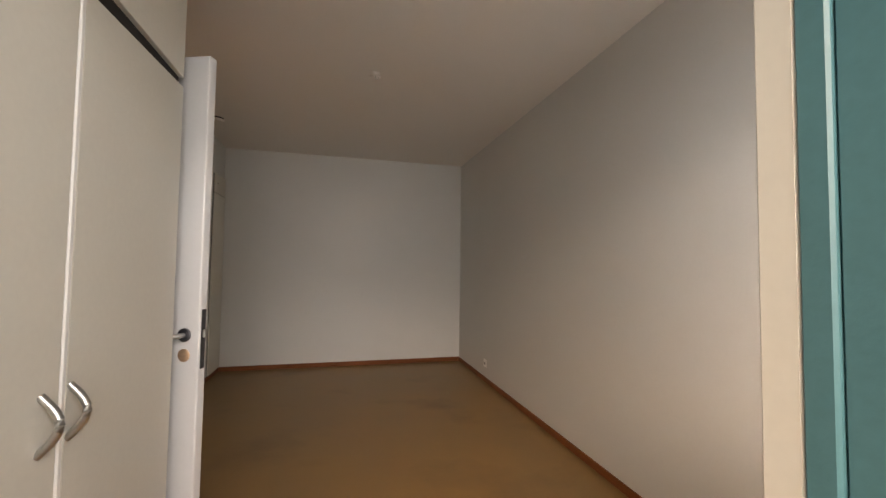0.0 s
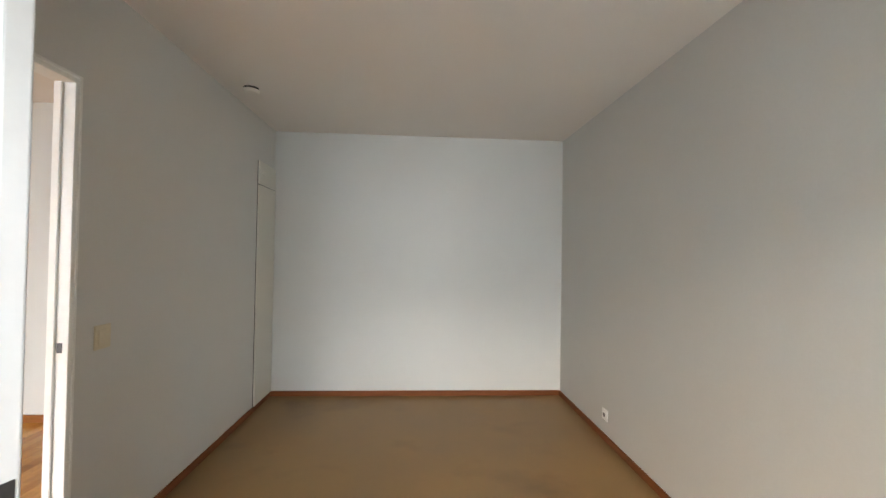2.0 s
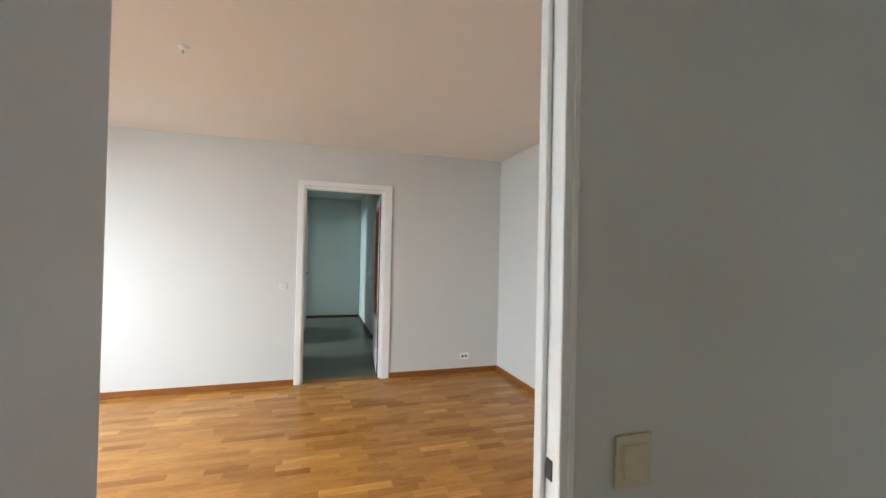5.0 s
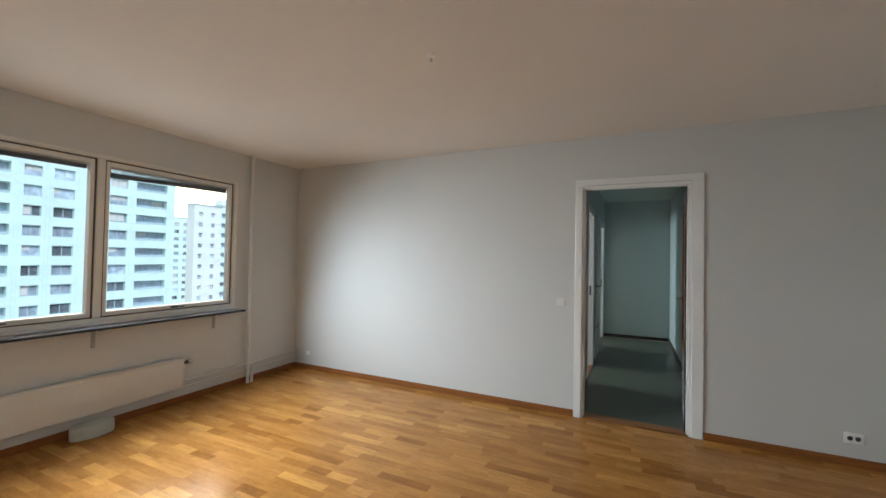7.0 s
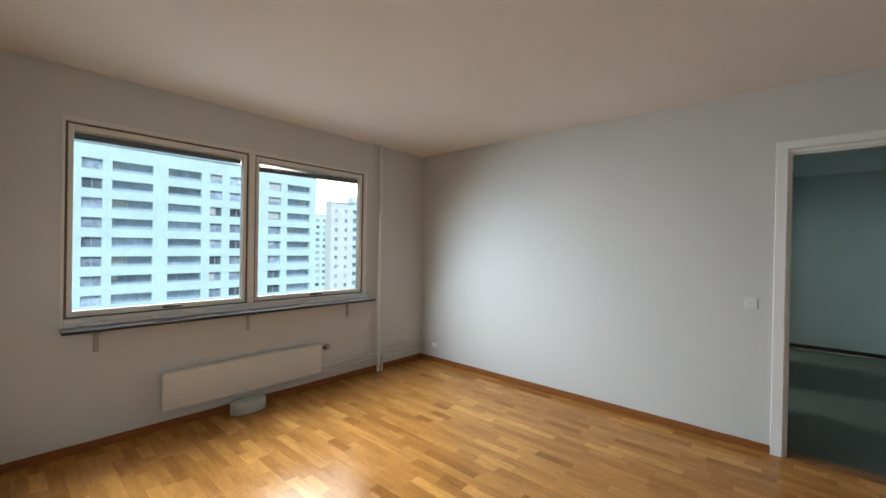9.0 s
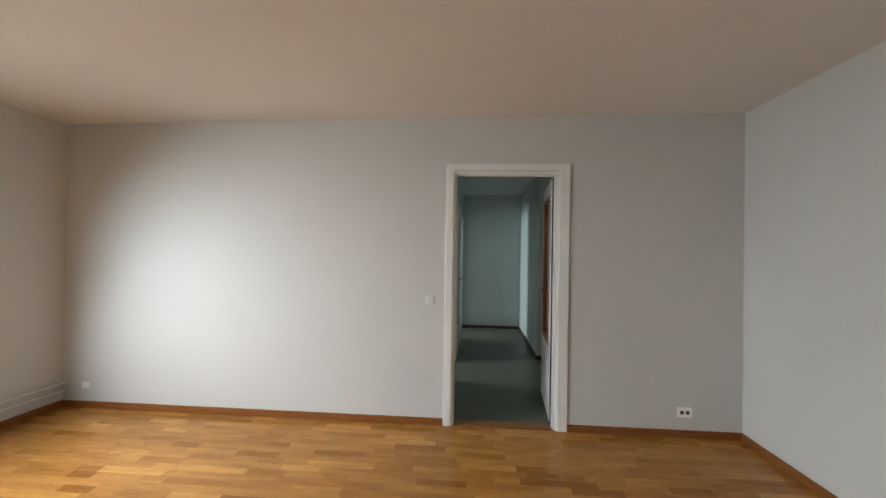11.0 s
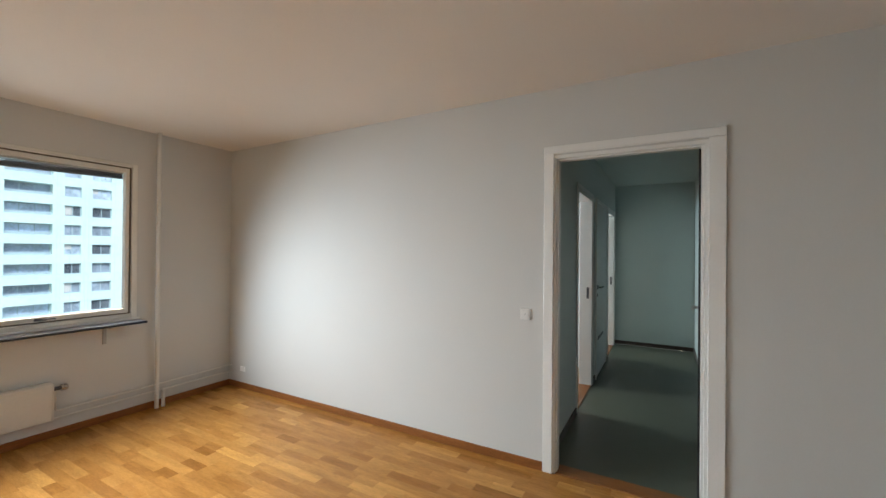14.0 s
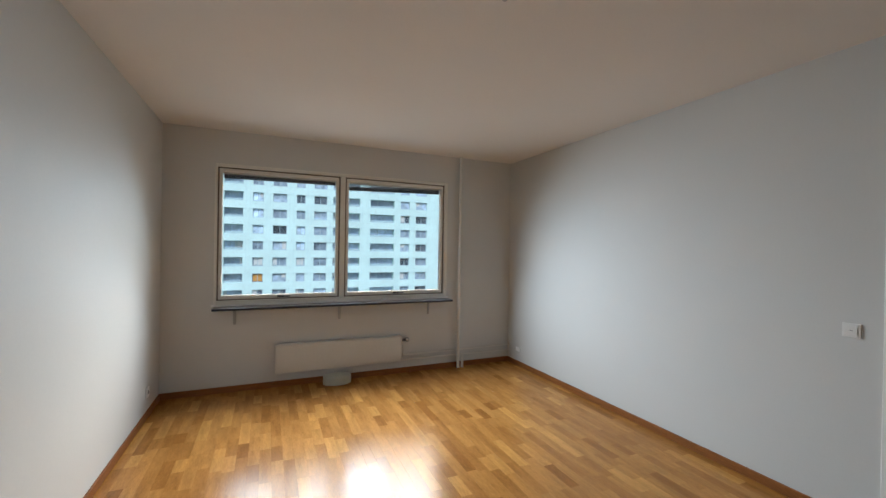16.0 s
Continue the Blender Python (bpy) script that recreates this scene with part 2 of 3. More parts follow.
def tube(points, r, sides=12, bm=None):
    """A round bar along a line of points, with closed ends."""
    bm = bm or bmesh.new()
    pts = [Vector(p) for p in points]
    rings = []
    for i, p in enumerate(pts):
        d = (pts[min(i + 1, len(pts) - 1)] - pts[max(i - 1, 0)]).normalized()
        q = d.to_track_quat("Z", "Y")
        rings.append([bm.verts.new(p + q @ Vector((r * math.cos(2 * math.pi * k / sides), r * math.sin(2 * math.pi * k / sides), 0))) for k in range(sides)])
    for a, b in zip(rings, rings[1:]):
        for k in range(sides):
            bm.faces.new((a[k], a[(k + 1) % sides], b[(k + 1) % sides], b[k]))
    bm.faces.new(list(reversed(rings[0])))
    bm.faces.new(rings[-1])
    return bm


def lathe(profile, at, axis="Z", sides=28):
    """A turned body: profile of (radius, height) pairs round an axis through at."""
    bm = bmesh.new()
    rings = []
    for r, h in profile:
        ring = []
        for k in range(sides):
            a = 2 * math.pi * k / sides
            u, v = r * math.cos(a), r * math.sin(a)
            p = {"Z": (u, v, h), "X": (h, u, v), "Y": (v, h, u)}[axis]
            ring.append(bm.verts.new(Vector(at) + Vector(p)))
        rings.append(ring)
    for a, b in zip(rings, rings[1:]):
        for k in range(sides):
            bm.faces.new((a[k], a[(k + 1) % sides], b[(k + 1) % sides], b[k]))
    bm.faces.new(list(reversed(rings[0])))
    bm.faces.new(rings[-1])
    bmesh.ops.recalc_face_normals(bm, faces=bm.faces)
    return bm


def structure(name, bm, mat, label=""):
    return tagged(part(name, bm, mat), label, "", "", "structure")


def wall_x(name, x0, x1, y0, y1, z0, z1, mat, holes=(), label=""):
    """A wall that runs along y, with openings (y0, y1, z0, z1)."""
    bm = bmesh.new()
    at = y0
    for a, b, lo, hi in sorted(holes):
        if a > at:
            box(x0, x1, at, a, z0, z1, bm=bm)
        if lo > z0:
            box(x0, x1, a, b, z0, lo, bm=bm)
        if hi < z1:
            box(x0, x1, a, b, hi, z1, bm=bm)
        at = b
    if at < y1:
        box(x0, x1, at, y1, z0, z1, bm=bm)
    return structure(name, bm, mat, label)


def wall_y(name, x0, x1, y0, y1, z0, z1, mat, holes=(), label=""):
    """A wall that runs along x, with openings (x0, x1, z0, z1)."""
    bm = bmesh.new()
    at = x0
    for a, b, lo, hi in sorted(holes):
        if a > at:
            box(at, a, y0, y1, z0, z1, bm=bm)
        if lo > z0:
            box(a, b, y0, y1, z0, lo, bm=bm)
        if hi < z1:
            box(a, b, y0, y1, hi, z1, bm=bm)
        at = b
    if at < x1:
        box(at, x1, y0, y1, z0, z1, bm=bm)
    return structure(name, bm, mat, label)


# ---- plan, in metres ----
LX, LY, H = 3.64, 5.613, 2.5          # living room
AX0, AX1, AY0, AY1 = 3.71, 6.492, 1.565, 6.165   # bedroom
DY0, DY1, DH = 3.384, 4.23, 2.05      # opening to the hall
BY0, BY1, BH = 3.15, 3.985, 2.035    # opening between living room and bedroom
HX0, HY0, HY1, HH = -4.20, 3.335, 4.40, 2.462    # hall
WX0, WX1, WZ0, WZ1 = 0.858, 3.228, 0.83, 2.15     # living room window

# ---- living room shell ----
wall_x("wall_west", -0.06, 0.0, 0.0, LY, 0, H, WALL, [(DY0, DY1, 0, DH)], "smooth white painted wall with a doorway to the hall")
wall_x("wall_west_back", -0.12, -0.06, HY0 - 0.12, 6.3, 0, H, TEAL, [(DY0, DY1, 0, DH)], "hall side of the wall, painted teal")
wall_x("wall_east", LX, AX0, -0.35, 6.3, 0, H, WALL, [(BY0, BY1, 0, BH)], "thin white painted partition wall with a doorway")
wall_y("wall_south", -0.12, LX, -0.15, 0.0, -0.3, H + 0.3, WALL, [(WX0, WX1, WZ0, WZ1)], "white painted outer wall below and around the window")
wall_y("wall_north", -0.06, LX, LY, LY + 0.12, 0, H, WALL, (), "plain white painted wall")
ceil = box(-0.06, LX + 0.035, -0.1, LY + 0.06, H, H + 0.2)
for v in ceil.verts:
    if v.co.y < 0 and v.co.z < H + 0.1:
        v.co.z -= 0.04    # the slab sags a little towards the window
structure("ceiling", ceil, CEIL, "matt white living room ceiling")
structure("subfloor", box(-0.12, LX + 0.035, 0.0, LY, -0.2, -0.012), OAKDARK, "dark subfloor under the parquet")

# ---- bedroom shell ----
wall_x("wall_bedroom_east", AX1, AX1 + 0.2, -0.1, AY1 + 0.2, -0.3, H + 0.3, WALL, (), "plain white painted bedroom wall")
wall_y("wall_bedroom_north", AX0, AX1, AY1, AY1 + 0.15, 0, H, WALL, (), "plain white painted bedroom wall")
wall_y("wall_bedroom_south", AX0, AX1, 1.30, AY0, 0, H, WALL, [(4.50, 5.47, 0.0, 2.05), (5.62, 6.35, 0.85, 2.05)],
       "white painted wall with balcony door opening and window opening")
structure("ceiling_bedroom", box(LX + 0.035, AX1 + 0.1, AY0 - 0.1, AY1 + 0.1, H, H + 0.2), CEIL, "matt white bedroom ceiling")
structure("floor_bedroom", box(LX + 0.035, AX1, 1.40, AY1, -0.2, 0.0), LINO, "worn brown linoleum bedroom floor")

# ---- balcony outside the bedroom ----
structure("balcony_floor", box(LX, AX1 + 0.2, -0.1, 1.40, -0.25, -0.03), CONCRETE, "grey concrete balcony floor")
structure("balcony_ceiling", box(LX, AX1 + 0.2, -0.1, 1.465, H, H + 0.2), CONCRETE, "grey concrete slab above the balcony")
structure("balcony_parapet", box(AX0, AX1, -0.1, 0.0, -0.25, 0.95), TEALDARK, "teal painted balcony parapet")

# ---- hall and side room shell ----
D3, D4 = (-1.93, -1.10), (-4.05, -3.25)
wall_y("wall_hall_south", HX0, -0.12, HY0 - 0.06, HY0, 0, H, GREYTEAL, [(*D3, 0, 2.0), (*D4, 0, 2.0)], "teal painted hall wall with two doorways")
wall_y("wall_side_room_north", HX0, -0.12, HY0 - 0.12, HY0 - 0.06, 0, H, WALL, [(*D3, 0, 2.0), (*D4, 0, 2.0)], "white side room wall")
wall_x("wall_hall_west", HX0 - 0.12, HX0, -0.2, 6.3, 0, H, TEAL, (), "teal painted end wall of the hall")
wall_y("wall_hall_north", HX0, -2.12, HY1, HY1 + 0.10, 0, H, TEAL, (), "teal painted hall wall ending at a corner")
wall_x("wall_hall_return", -2.22, -2.12, HY1 + 0.10, 6.3, 0, H, TEAL, (), "teal painted wall beyond the corner")
wall_y("wall_hall_back", -2.22, -0.12, 6.3, 6.4, 0, H, TEAL, (), "teal painted back wall of the entrance")
structure("floor_hall", box(HX0, -0.12, HY0 - 0.12, 6.3, -0.2, -0.004), LINOG, "dark green linoleum hall floor with a faint sheen")
structure("ceiling_hall", box(HX0, -0.12, HY0 - 0.06, 6.3, HH, HH + 0.2), TEAL, "pale teal painted hall ceiling")
structure("floor_side_room", box(HX0, -0.12, 0.0, HY0 - 0.12, -0.2, -0.004), OAKTRIM, "wooden floor of the side room")
structure("ceiling_side_room", box(HX0, -0.12, -0.1, HY0 - 0.06, H, H + 0.2), CEIL, "white side room ceiling")
wall_y("wall_side_room_south", HX0 - 0.12, -0.12, -0.35, 0.0, 0, H, WALL, [(-4.15, -3.15, 0.85, 2.1), (-2.0, -1.0, 0.85, 2.1)], "white side room wall with a window opening")
wall_x("wall_side_room_partition", -2.65, -2.55, 0.0, HY0 - 0.12, 0, H, WALL, (), "white partition between the two side rooms")
wall_x("wall_side_room_east", -0.12, -0.06, 0.0, HY0 - 0.12, 0, H, WALL, (), "white side room wall")


# ---- baseboards ----
def baseboard(name, runs, mat, label, h=0.058, d=0.013):
    """Runs of (x0, x1, y0, y1) boards, thickness given by the rectangle."""
    bm = bmesh.new()
    for x0, x1, y0, y1 in runs:
        box(x0, x1, y0, y1, 0.0, h, 0.003, 1, bm=bm)
    return structure(name, bm, mat, label)


baseboard("baseboard", [(0, 0.013, 0.013, 3.325), (0, 0.013, 4.306, LY - 0.013)], BASE, "reddish brown wooden baseboard")
baseboard("baseboard", [(0, LX, LY - 0.013, LY)], BASE, "reddish brown wooden baseboard")
baseboard("baseboard", [(0, LX, 0.0, 0.013)], BASE, "reddish brown wooden baseboard")
baseboard("baseboard", [(LX - 0.013, LX, 0.013, BY0 - 0.06), (LX - 0.013, LX, BY1 + 0.06, LY - 0.013)], BASE, "reddish brown wooden baseboard")
baseboard("baseboard", [(AX0, AX0 + 0.013, BY1 + 0.03, 5.745)], BASER, "dark reddish wooden baseboard", 0.05)
baseboard("baseboard", [(AX0, AX1, AY1 - 0.013, AY1)], BASER, "dark reddish wooden baseboard", 0.05)
baseboard("baseboard", [(AX1 - 0.013, AX1, AY0, AY1 - 0.013)], BASER, "dark reddish wooden baseboard", 0.05)
baseboard("baseboard", [(HX0, HX0 + 0.013, HY0, HY1)], BASEDARK, "nearly black hall baseboard")
baseboard("baseboard", [(HX0, -2.107, HY1 - 0.013, HY1), (-2.12, -2.107, HY1, 6.3)], BASEDARK, "nearly black hall baseboard")
baseboard("baseboard", [(D3[1] + 0.05, -0.14, HY0, HY0 + 0.013), (D4[1] + 0.05, D3[0] - 0.05, HY0, HY0 + 0.013)], BASEDARK, "nearly black hall baseboard")


# ---- door handles ----
def lever(parent, x, y, z, out, along, rot=None):
    """A steel lever on a round rosette. out: the way it stands from the door; along: the way the lever points."""
    out, along = Vector(out), Vector(along)
    c = Vector((x, y, z))
    axis = "Y" if abs(out.y) > abs(out.x) else "X"
    s = out.y if axis == "Y" else out.x
    ros = lathe([(0.0255, 0), (0.0255, 0.006 * s), (0.023, 0.008 * s)], c, axis)
    bar = tube([c + out * 0.006, c + out * 0.038, c + out * 0.046 + along * 0.006, c + out * 0.048 + along * 0.02, c + out * 0.048 + along * 0.12], 0.0095)
    if rot is not None:
        for b in (ros, bar):
            bmesh.ops.transform(b, matrix=rot, verts=b.verts)
    part("rosette", ros, DARKMETAL, parent, "dark round handle rosette", True)
    part("lever", bar, STEEL, parent, "brushed steel lever", True)


# ---- doorway to the hall, with glazed leaf ----
d1 = thing("door_1", (0, 3.8, 0), "white framed doorway with a glazed door standing open into the hall", kind="structure")
part("jamb", box(-0.12, 0.0, DY0, DY0 + 0.022, 0, DH - 0.022, 0.002), TRIM, d1)
part("jamb", box(-0.12, 0.0, DY1 - 0.022, DY1, 0, DH - 0.022, 0.002), TRIM, d1)
part("head", box(-0.12, 0.0, DY0, DY1, DH - 0.022, DH, 0.002), TRIM, d1)
part("stop", box(-0.075, -0.02, DY0 + 0.022, DY0 + 0.030, 0, DH - 0.022, 0.002), TRIM, d1)
part("stop", box(-0.075, -0.02, DY1 - 0.036, DY1 - 0.022, 0, DH - 0.022, 0.002), TRIM, d1)
part("seal", box(-0.083, -0.075, DY1 - 0.046, DY1 - 0.022, 0, DH - 0.022, 0.002), BLACK, d1, "dark rubber door seal")
part("stop", box(-0.075, -0.02, DY0 + 0.030, DY1 - 0.036, DH - 0.032, DH - 0.022, 0.002), TRIM, d1)
for side, x0, x1 in (("room", 0.0, 0.015), ("hall", -0.135, -0.12)):
    part("casing", box(x0, x1, 3.327, DY0 + 0.006, 0, DH + 0.008, 0.004, 2), TRIM, d1)
    part("casing", box(x0, x1, DY1 - 0.006, 4.304, 0, DH + 0.008, 0.004, 2), TRIM, d1)
    part("casing", box(x0, x1, 3.327, 4.304, DH + 0.008, 2.108, 0.004, 2), TRIM, d1)
part("threshold", box(-0.125, -0.001, DY0 + 0.022, DY1 - 0.022, -0.015, 0.006, 0.004), OAKTRIM, d1, "worn oak threshold")

# leaf: hinged on the far jamb, open a little past a right angle
Y0, Y1, X0, X1 = 4.192, 4.232, -0.905, -0.135
SWING = Matrix.Translation((X1, Y1, 0)) @ Matrix.Rotation(radians(-4.5), 4, "Z") @ Matrix.Translation((-X1, -Y1, 0))


def swung(bm):
    bmesh.ops.transform(bm, matrix=SWING, verts=bm.verts)
    return bm


leaf = box(X0, X1, Y0, Y1, 0.01, 0.60, 0.003)
box(X0, X1, Y0, Y1, 1.905, 2.02, 0.003, bm=leaf)
box(X0, X0 + 0.10, Y0, Y1, 0.60, 1.905, 0.003, bm=leaf)
box(X1 - 0.10, X1, Y0, Y1, 0.60, 1.905, 0.003, bm=leaf)
lf = part("leaf", swung(leaf), DOORW, d1, "white glazed door leaf")
pane = part("pane", swung(box(X0 + 0.10, X1 - 0.10, 4.21, 4.214, 0.60, 1.905)), DOORGLASS, lf)
pane.visible_shadow = False
for a, b, c, d in ((X0 + 0.10, X1 - 0.10, 0.60, 0.63), (X0 + 0.10, X1 - 0.10, 1.875, 1.905), (X0 + 0.10, X0 + 0.13, 0.63, 1.875), (X1 - 0.13, X1 - 0.10, 0.63, 1.875)):
    part("bead", swung(box(a, b, Y0 - 0.004, 4.209, c, d, 0.003)), BEADW, lf, "orange-brown wooden glazing bead")
lever(lf, X0 + 0.055, Y0, 1.03, (0, -1, 0), (1, 0, 0), SWING)
lever(lf, X0 + 0.055, Y1, 1.03, (0, 1, 0), (1, 0, 0), SWING)
for z in (0.25, 1.0, 1.78):
    part("hinge", tube([(X1 + 0.008, Y1 - 0.01, z - 0.04), (X1 + 0.008, Y1 - 0.01, z + 0.04)], 0.007), STEEL, d1)

# ---- doorways from the hall to the side room ----
for i, (a, b) in enumerate((D3, D4)):
    dd = thing("door_3" if i == 0 else "door_4", ((a + b) / 2, HY0, 0), "white painted door frame of an open doorway into a bright room", kind="structure")
    part("jamb", box(a, a + 0.03, HY0 - 0.125, HY0 + 0.006, 0, 1.97, 0.003), TRIM, dd)
    part("jamb", box(b - 0.03, b, HY0 - 0.125, HY0 + 0.006, 0, 1.97, 0.003), TRIM, dd)
    part("head", box(a, b, HY0 - 0.125, HY0 + 0.006, 1.97, 2.0, 0.003), TRIM, dd)
    part("casing", box(a - 0.045, a, HY0, HY0 + 0.012, 0, 2.045, 0.003), TRIM, dd)
    part("casing", box(b, b + 0.045, HY0, HY0 + 0.012, 0, 2.045, 0.003), TRIM, dd)
    part("casing", box(a, b, HY0, HY0 + 0.012, 2.0, 2.045, 0.003), TRIM, dd)
    part("strike_plate", box(a + 0.03, a + 0.032, HY0 - 0.05, HY0 - 0.025, 0.93, 1.05, 0.0008), DARKMETAL, dd)
    part("threshold", box(a + 0.03, b - 0.03, HY0 - 0.12, HY0, -0.01, 0.006, 0.003), OAKTRIM, dd)

# ---- closed door in the hall, between the two open doorways ----
d6 = thing("door_6", (-2.57, HY0, 0), "closed white hall door with a steel lever and a low slot", kind="structure")
lf6 = part("leaf", box(-2.976, -2.164, HY0 - 0.02, HY0 + 0.016, 0.012, 1.985, 0.002), DOORW, d6, "smooth white door leaf")
part("casing", box(-3.02, -2.98, HY0 - 0.02, HY0 + 0.022, 0, 1.99, 0.003), TRIM, d6)
part("casing", box(-2.16, -2.12, HY0 - 0.02, HY0 + 0.022, 0, 1.99, 0.003), TRIM, d6)
part("casing", box(-3.02, -2.12, HY0 - 0.02, HY0 + 0.022, 1.99, 2.03, 0.003), TRIM, d6)
lever(lf6, -2.225, HY0 + 0.016, 1.03, (0, 1, 0), (-1, 0, 0))
part("key_plate", lathe([(0.018, 0), (0.018, 0.003), (0.014, 0.004)], (-2.225, HY0 + 0.016, 0.94), "Y"), DARKMETAL, lf6, "dark round key plate", True)
part("slot", box(-2.70, -2.28, HY0 + 0.016, HY0 + 0.020, 0.42, 0.455, 0.0015), DARKMETAL, lf6, "dark metal slot plate")

# ---- doorway between living room and bedroom ----
d2 = thing("door_2", (3.675, 3.6, 0), "white door frame with its white door swung wide open into the bedroom", kind="structure")
part("jamb", box(LX - 0.002, AX0 + 0.008, BY0, BY0 + 0.02, 0, BH - 0.02, 0.002), TRIM, d2)
part("jamb", box(LX - 0.002, AX0 + 0.008, BY1 - 0.02, BY1, 0, BH - 0.02, 0.002), TRIM, d2)
part("head", box(LX - 0.002, AX0 + 0.008, BY0, BY1, BH - 0.02, BH, 0.002), TRIM, d2)
part("stop", box(LX + 0.004, LX + 0.032, BY1 - 0.032, BY1 - 0.02, 0, BH - 0.02, 0.002), TRIM, d2)
part("stop", box(LX + 0.004, LX + 0.032, BY0 + 0.02, BY0 + 0.032, 0, BH - 0.02, 0.002), TRIM, d2)
part("casing", box(AX0, AX0 + 0.01, BY1 - 0.002, BY1 + 0.014, 0, BH + 0.014, 0.003), TRIM, d2)
for z in (0.25, 1.75):
    part("hinge", tube([(AX0 + 0.014, BY0 + 0.075, z - 0.045), (AX0 + 0.014, BY0 + 0.075, z + 0.045)], 0.008), STEEL, d2)
part("casing", box(AX0, AX0 + 0.01, BY0 - 0.03, BY0, 0, BH + 0.014, 0.003), TRIM, d2)
part("casing", box(AX0, AX0 + 0.01, BY0, BY1 - 0.002, BH - 0.002, BH + 0.014, 0.003), TRIM, d2)
part("strike_plate", box(LX + 0.036, LX + 0.056, BY1 - 0.0225, BY1 - 0.02, 0.945, 0.985, 0.0008), DARKMETAL, d2, "dark strike plate")
part("threshold", box(LX - 0.01, AX0 + 0.006, BY0 + 0.02, BY1 - 0.02, -0.01, 0.008, 0.004), OAKTRIM, d2, "worn oak threshold")
HINGE = pose(AX0 + 0.014, 3.255, 0, 0, 0, -22)
LW = 0.845
bl = box(0, LW, -0.04, 0.0, 0.012, 1.988, 0.006, 3)
bmesh.ops.transform(bl, matrix=HINGE, verts=bl.verts)
lf2 = part("leaf", bl, DOORW, d2, "smooth white door leaf")
for face, s in ((-0.04, -1), (0.0, 1)):
    lever(lf2, LW - 0.058, face, 0.925, (0, s, 0), (-1, 0, 0), HINGE)
    k = lathe([(0.024, 0), (0.024, 0.003 * s), (0.021, 0.005 * s)], (LW - 0.058, face, 0.85), "Y")
    bmesh.ops.transform(k, matrix=HINGE, verts=k.verts)
    part("key_plate", k, BRASS, lf2, "worn copper-coloured key plate", True)
fp = box(LW, LW + 0.002, -0.031, -0.009, 0.80, 1.02, 0.0006, m=HINGE)
part("lock_plate", fp, DARKMETAL, lf2, "dark steel lock plate")
lt = box(LW + 0.002, LW + 0.013, -0.028, -0.014, 0.915, 0.945, 0.003, m=HINGE)
part("latch", lt, STEEL, lf2)

# ---- living room window ----
w1 = thing("window_1", ((WX0 + WX1) / 2, 0, WZ0), "wide two-casement window with cream painted frames and dark sill", kind="structure")
YF0, YF1 = -0.09, 0.006
part("window_frame", box(WX0, WX0 + 0.042, YF0, YF1, WZ0, WZ1, 0.004), FRAMEP, w1)
part("window_frame", box(WX1 - 0.020, WX1, YF0, YF1, WZ0, WZ1, 0.004), FRAMEP, w1)
part("window_frame", box(WX0 + 0.042, WX1 - 0.020, YF0, YF1, WZ1 - 0.03, WZ1, 0.004), FRAMEP, w1)
part("window_frame", box(WX0 + 0.042, WX1 - 0.020, YF0, YF1, WZ0, WZ0 + 0.035, 0.004), FRAMEP, w1)
part("mullion", box(2.035, 2.085, YF0, YF1 - 0.002, WZ0 + 0.035, WZ1 - 0.03, 0.004), FRAMEP, w1)
for x0, x1 in ((WX0 + 0.056, 2.022), (2.098, WX1 - 0.034)):
    z0, z1 = WZ0 + 0.045, WZ1 - 0.042
    # brown strips stand in for the shade between frame and casement
    gasket = box(x0 - 0.0125, x0, -0.03, -0.014, z0 - 0.009, z1 + 0.011)
    box(x1, x1 + 0.0125, -0.03, -0.014, z0 - 0.009, z1 + 0.011, bm=gasket)
    box(x0, x1, -0.03, -0.014, z0 - 0.009, z0, bm=gasket)
    box(x0, x1, -0.03, -0.014, z1, z1 + 0.011, bm=gasket)
    part("gasket", gasket, GAPM, w1, "brown strip for the shade in the gap round the casement")
    s, top = 0.027, 0.035
    cas = box(x0, x0 + s, -0.075, -0.012, z0, z1, 0.004)
    box(x1 - s, x1, -0.075, -0.012, z0, z1, 0.004, bm=cas)
    box(x0 + s, x1 - s, -0.075, -0.012, z0, z0 + s + 0.008, 0.004, bm=cas)
    box(x0 + s, x1 - s, -0.075, -0.012, z1 - top, z1, 0.004, bm=cas)
    casement = part("casement", cas, FRAMEP, w1)
    p = part("pane", box(x0 + s, x1 - s, -0.052, -0.048, z0 + s + 0.008, z1 - top), GLASS, casement)
    p.visible_shadow = False
    xm = (x0 + x1) / 2
    h = box(xm - 0.035, xm + 0.035, -0.012, -0.002, z0 + 0.008, z0 + 0.028, 0.004)
    box(xm - 0.085, xm - 0.005, -0.002, 0.010, z0 + 0.012, z0 + 0.024, 0.004, 2, bm=h)
    part("handle", h, DARKMETAL, casement, "small dark metal window handle")
for x0, x1 in ((0.839, 2.048), (2.050, 3.228)):
    part("window_sill", box(x0, x1, 0.0125, 0.150, 0.789, 0.808, 0.003, 2), SILL, w1, "polished dark stone sill board")
    part("sill_top", box(x0 + 0.004, x1 - 0.004, 0.0145, 0.145, 0.808, 0.8105, 0.0008), SILLTOP, w1, "sill top, greyed for the reflection on the dark board")
for x in (1.085, 2.08, 3.05):
    br = box(x - 0.013, x + 0.013, 0.0, 0.010, 0.638, 0.789, 0.002)
    box(x - 0.010, x + 0.010, 0.010, 0.125, 0.777, 0.787, 0.002, bm=br)
    part("bracket", br, BRACKETM, w1, "grey painted angle bracket")
part("apron", box(WX0 - 0.02, WX1 + 0.02, 0.0, 0.010, 0.812, WZ0, 0.002), TRIM, w1)


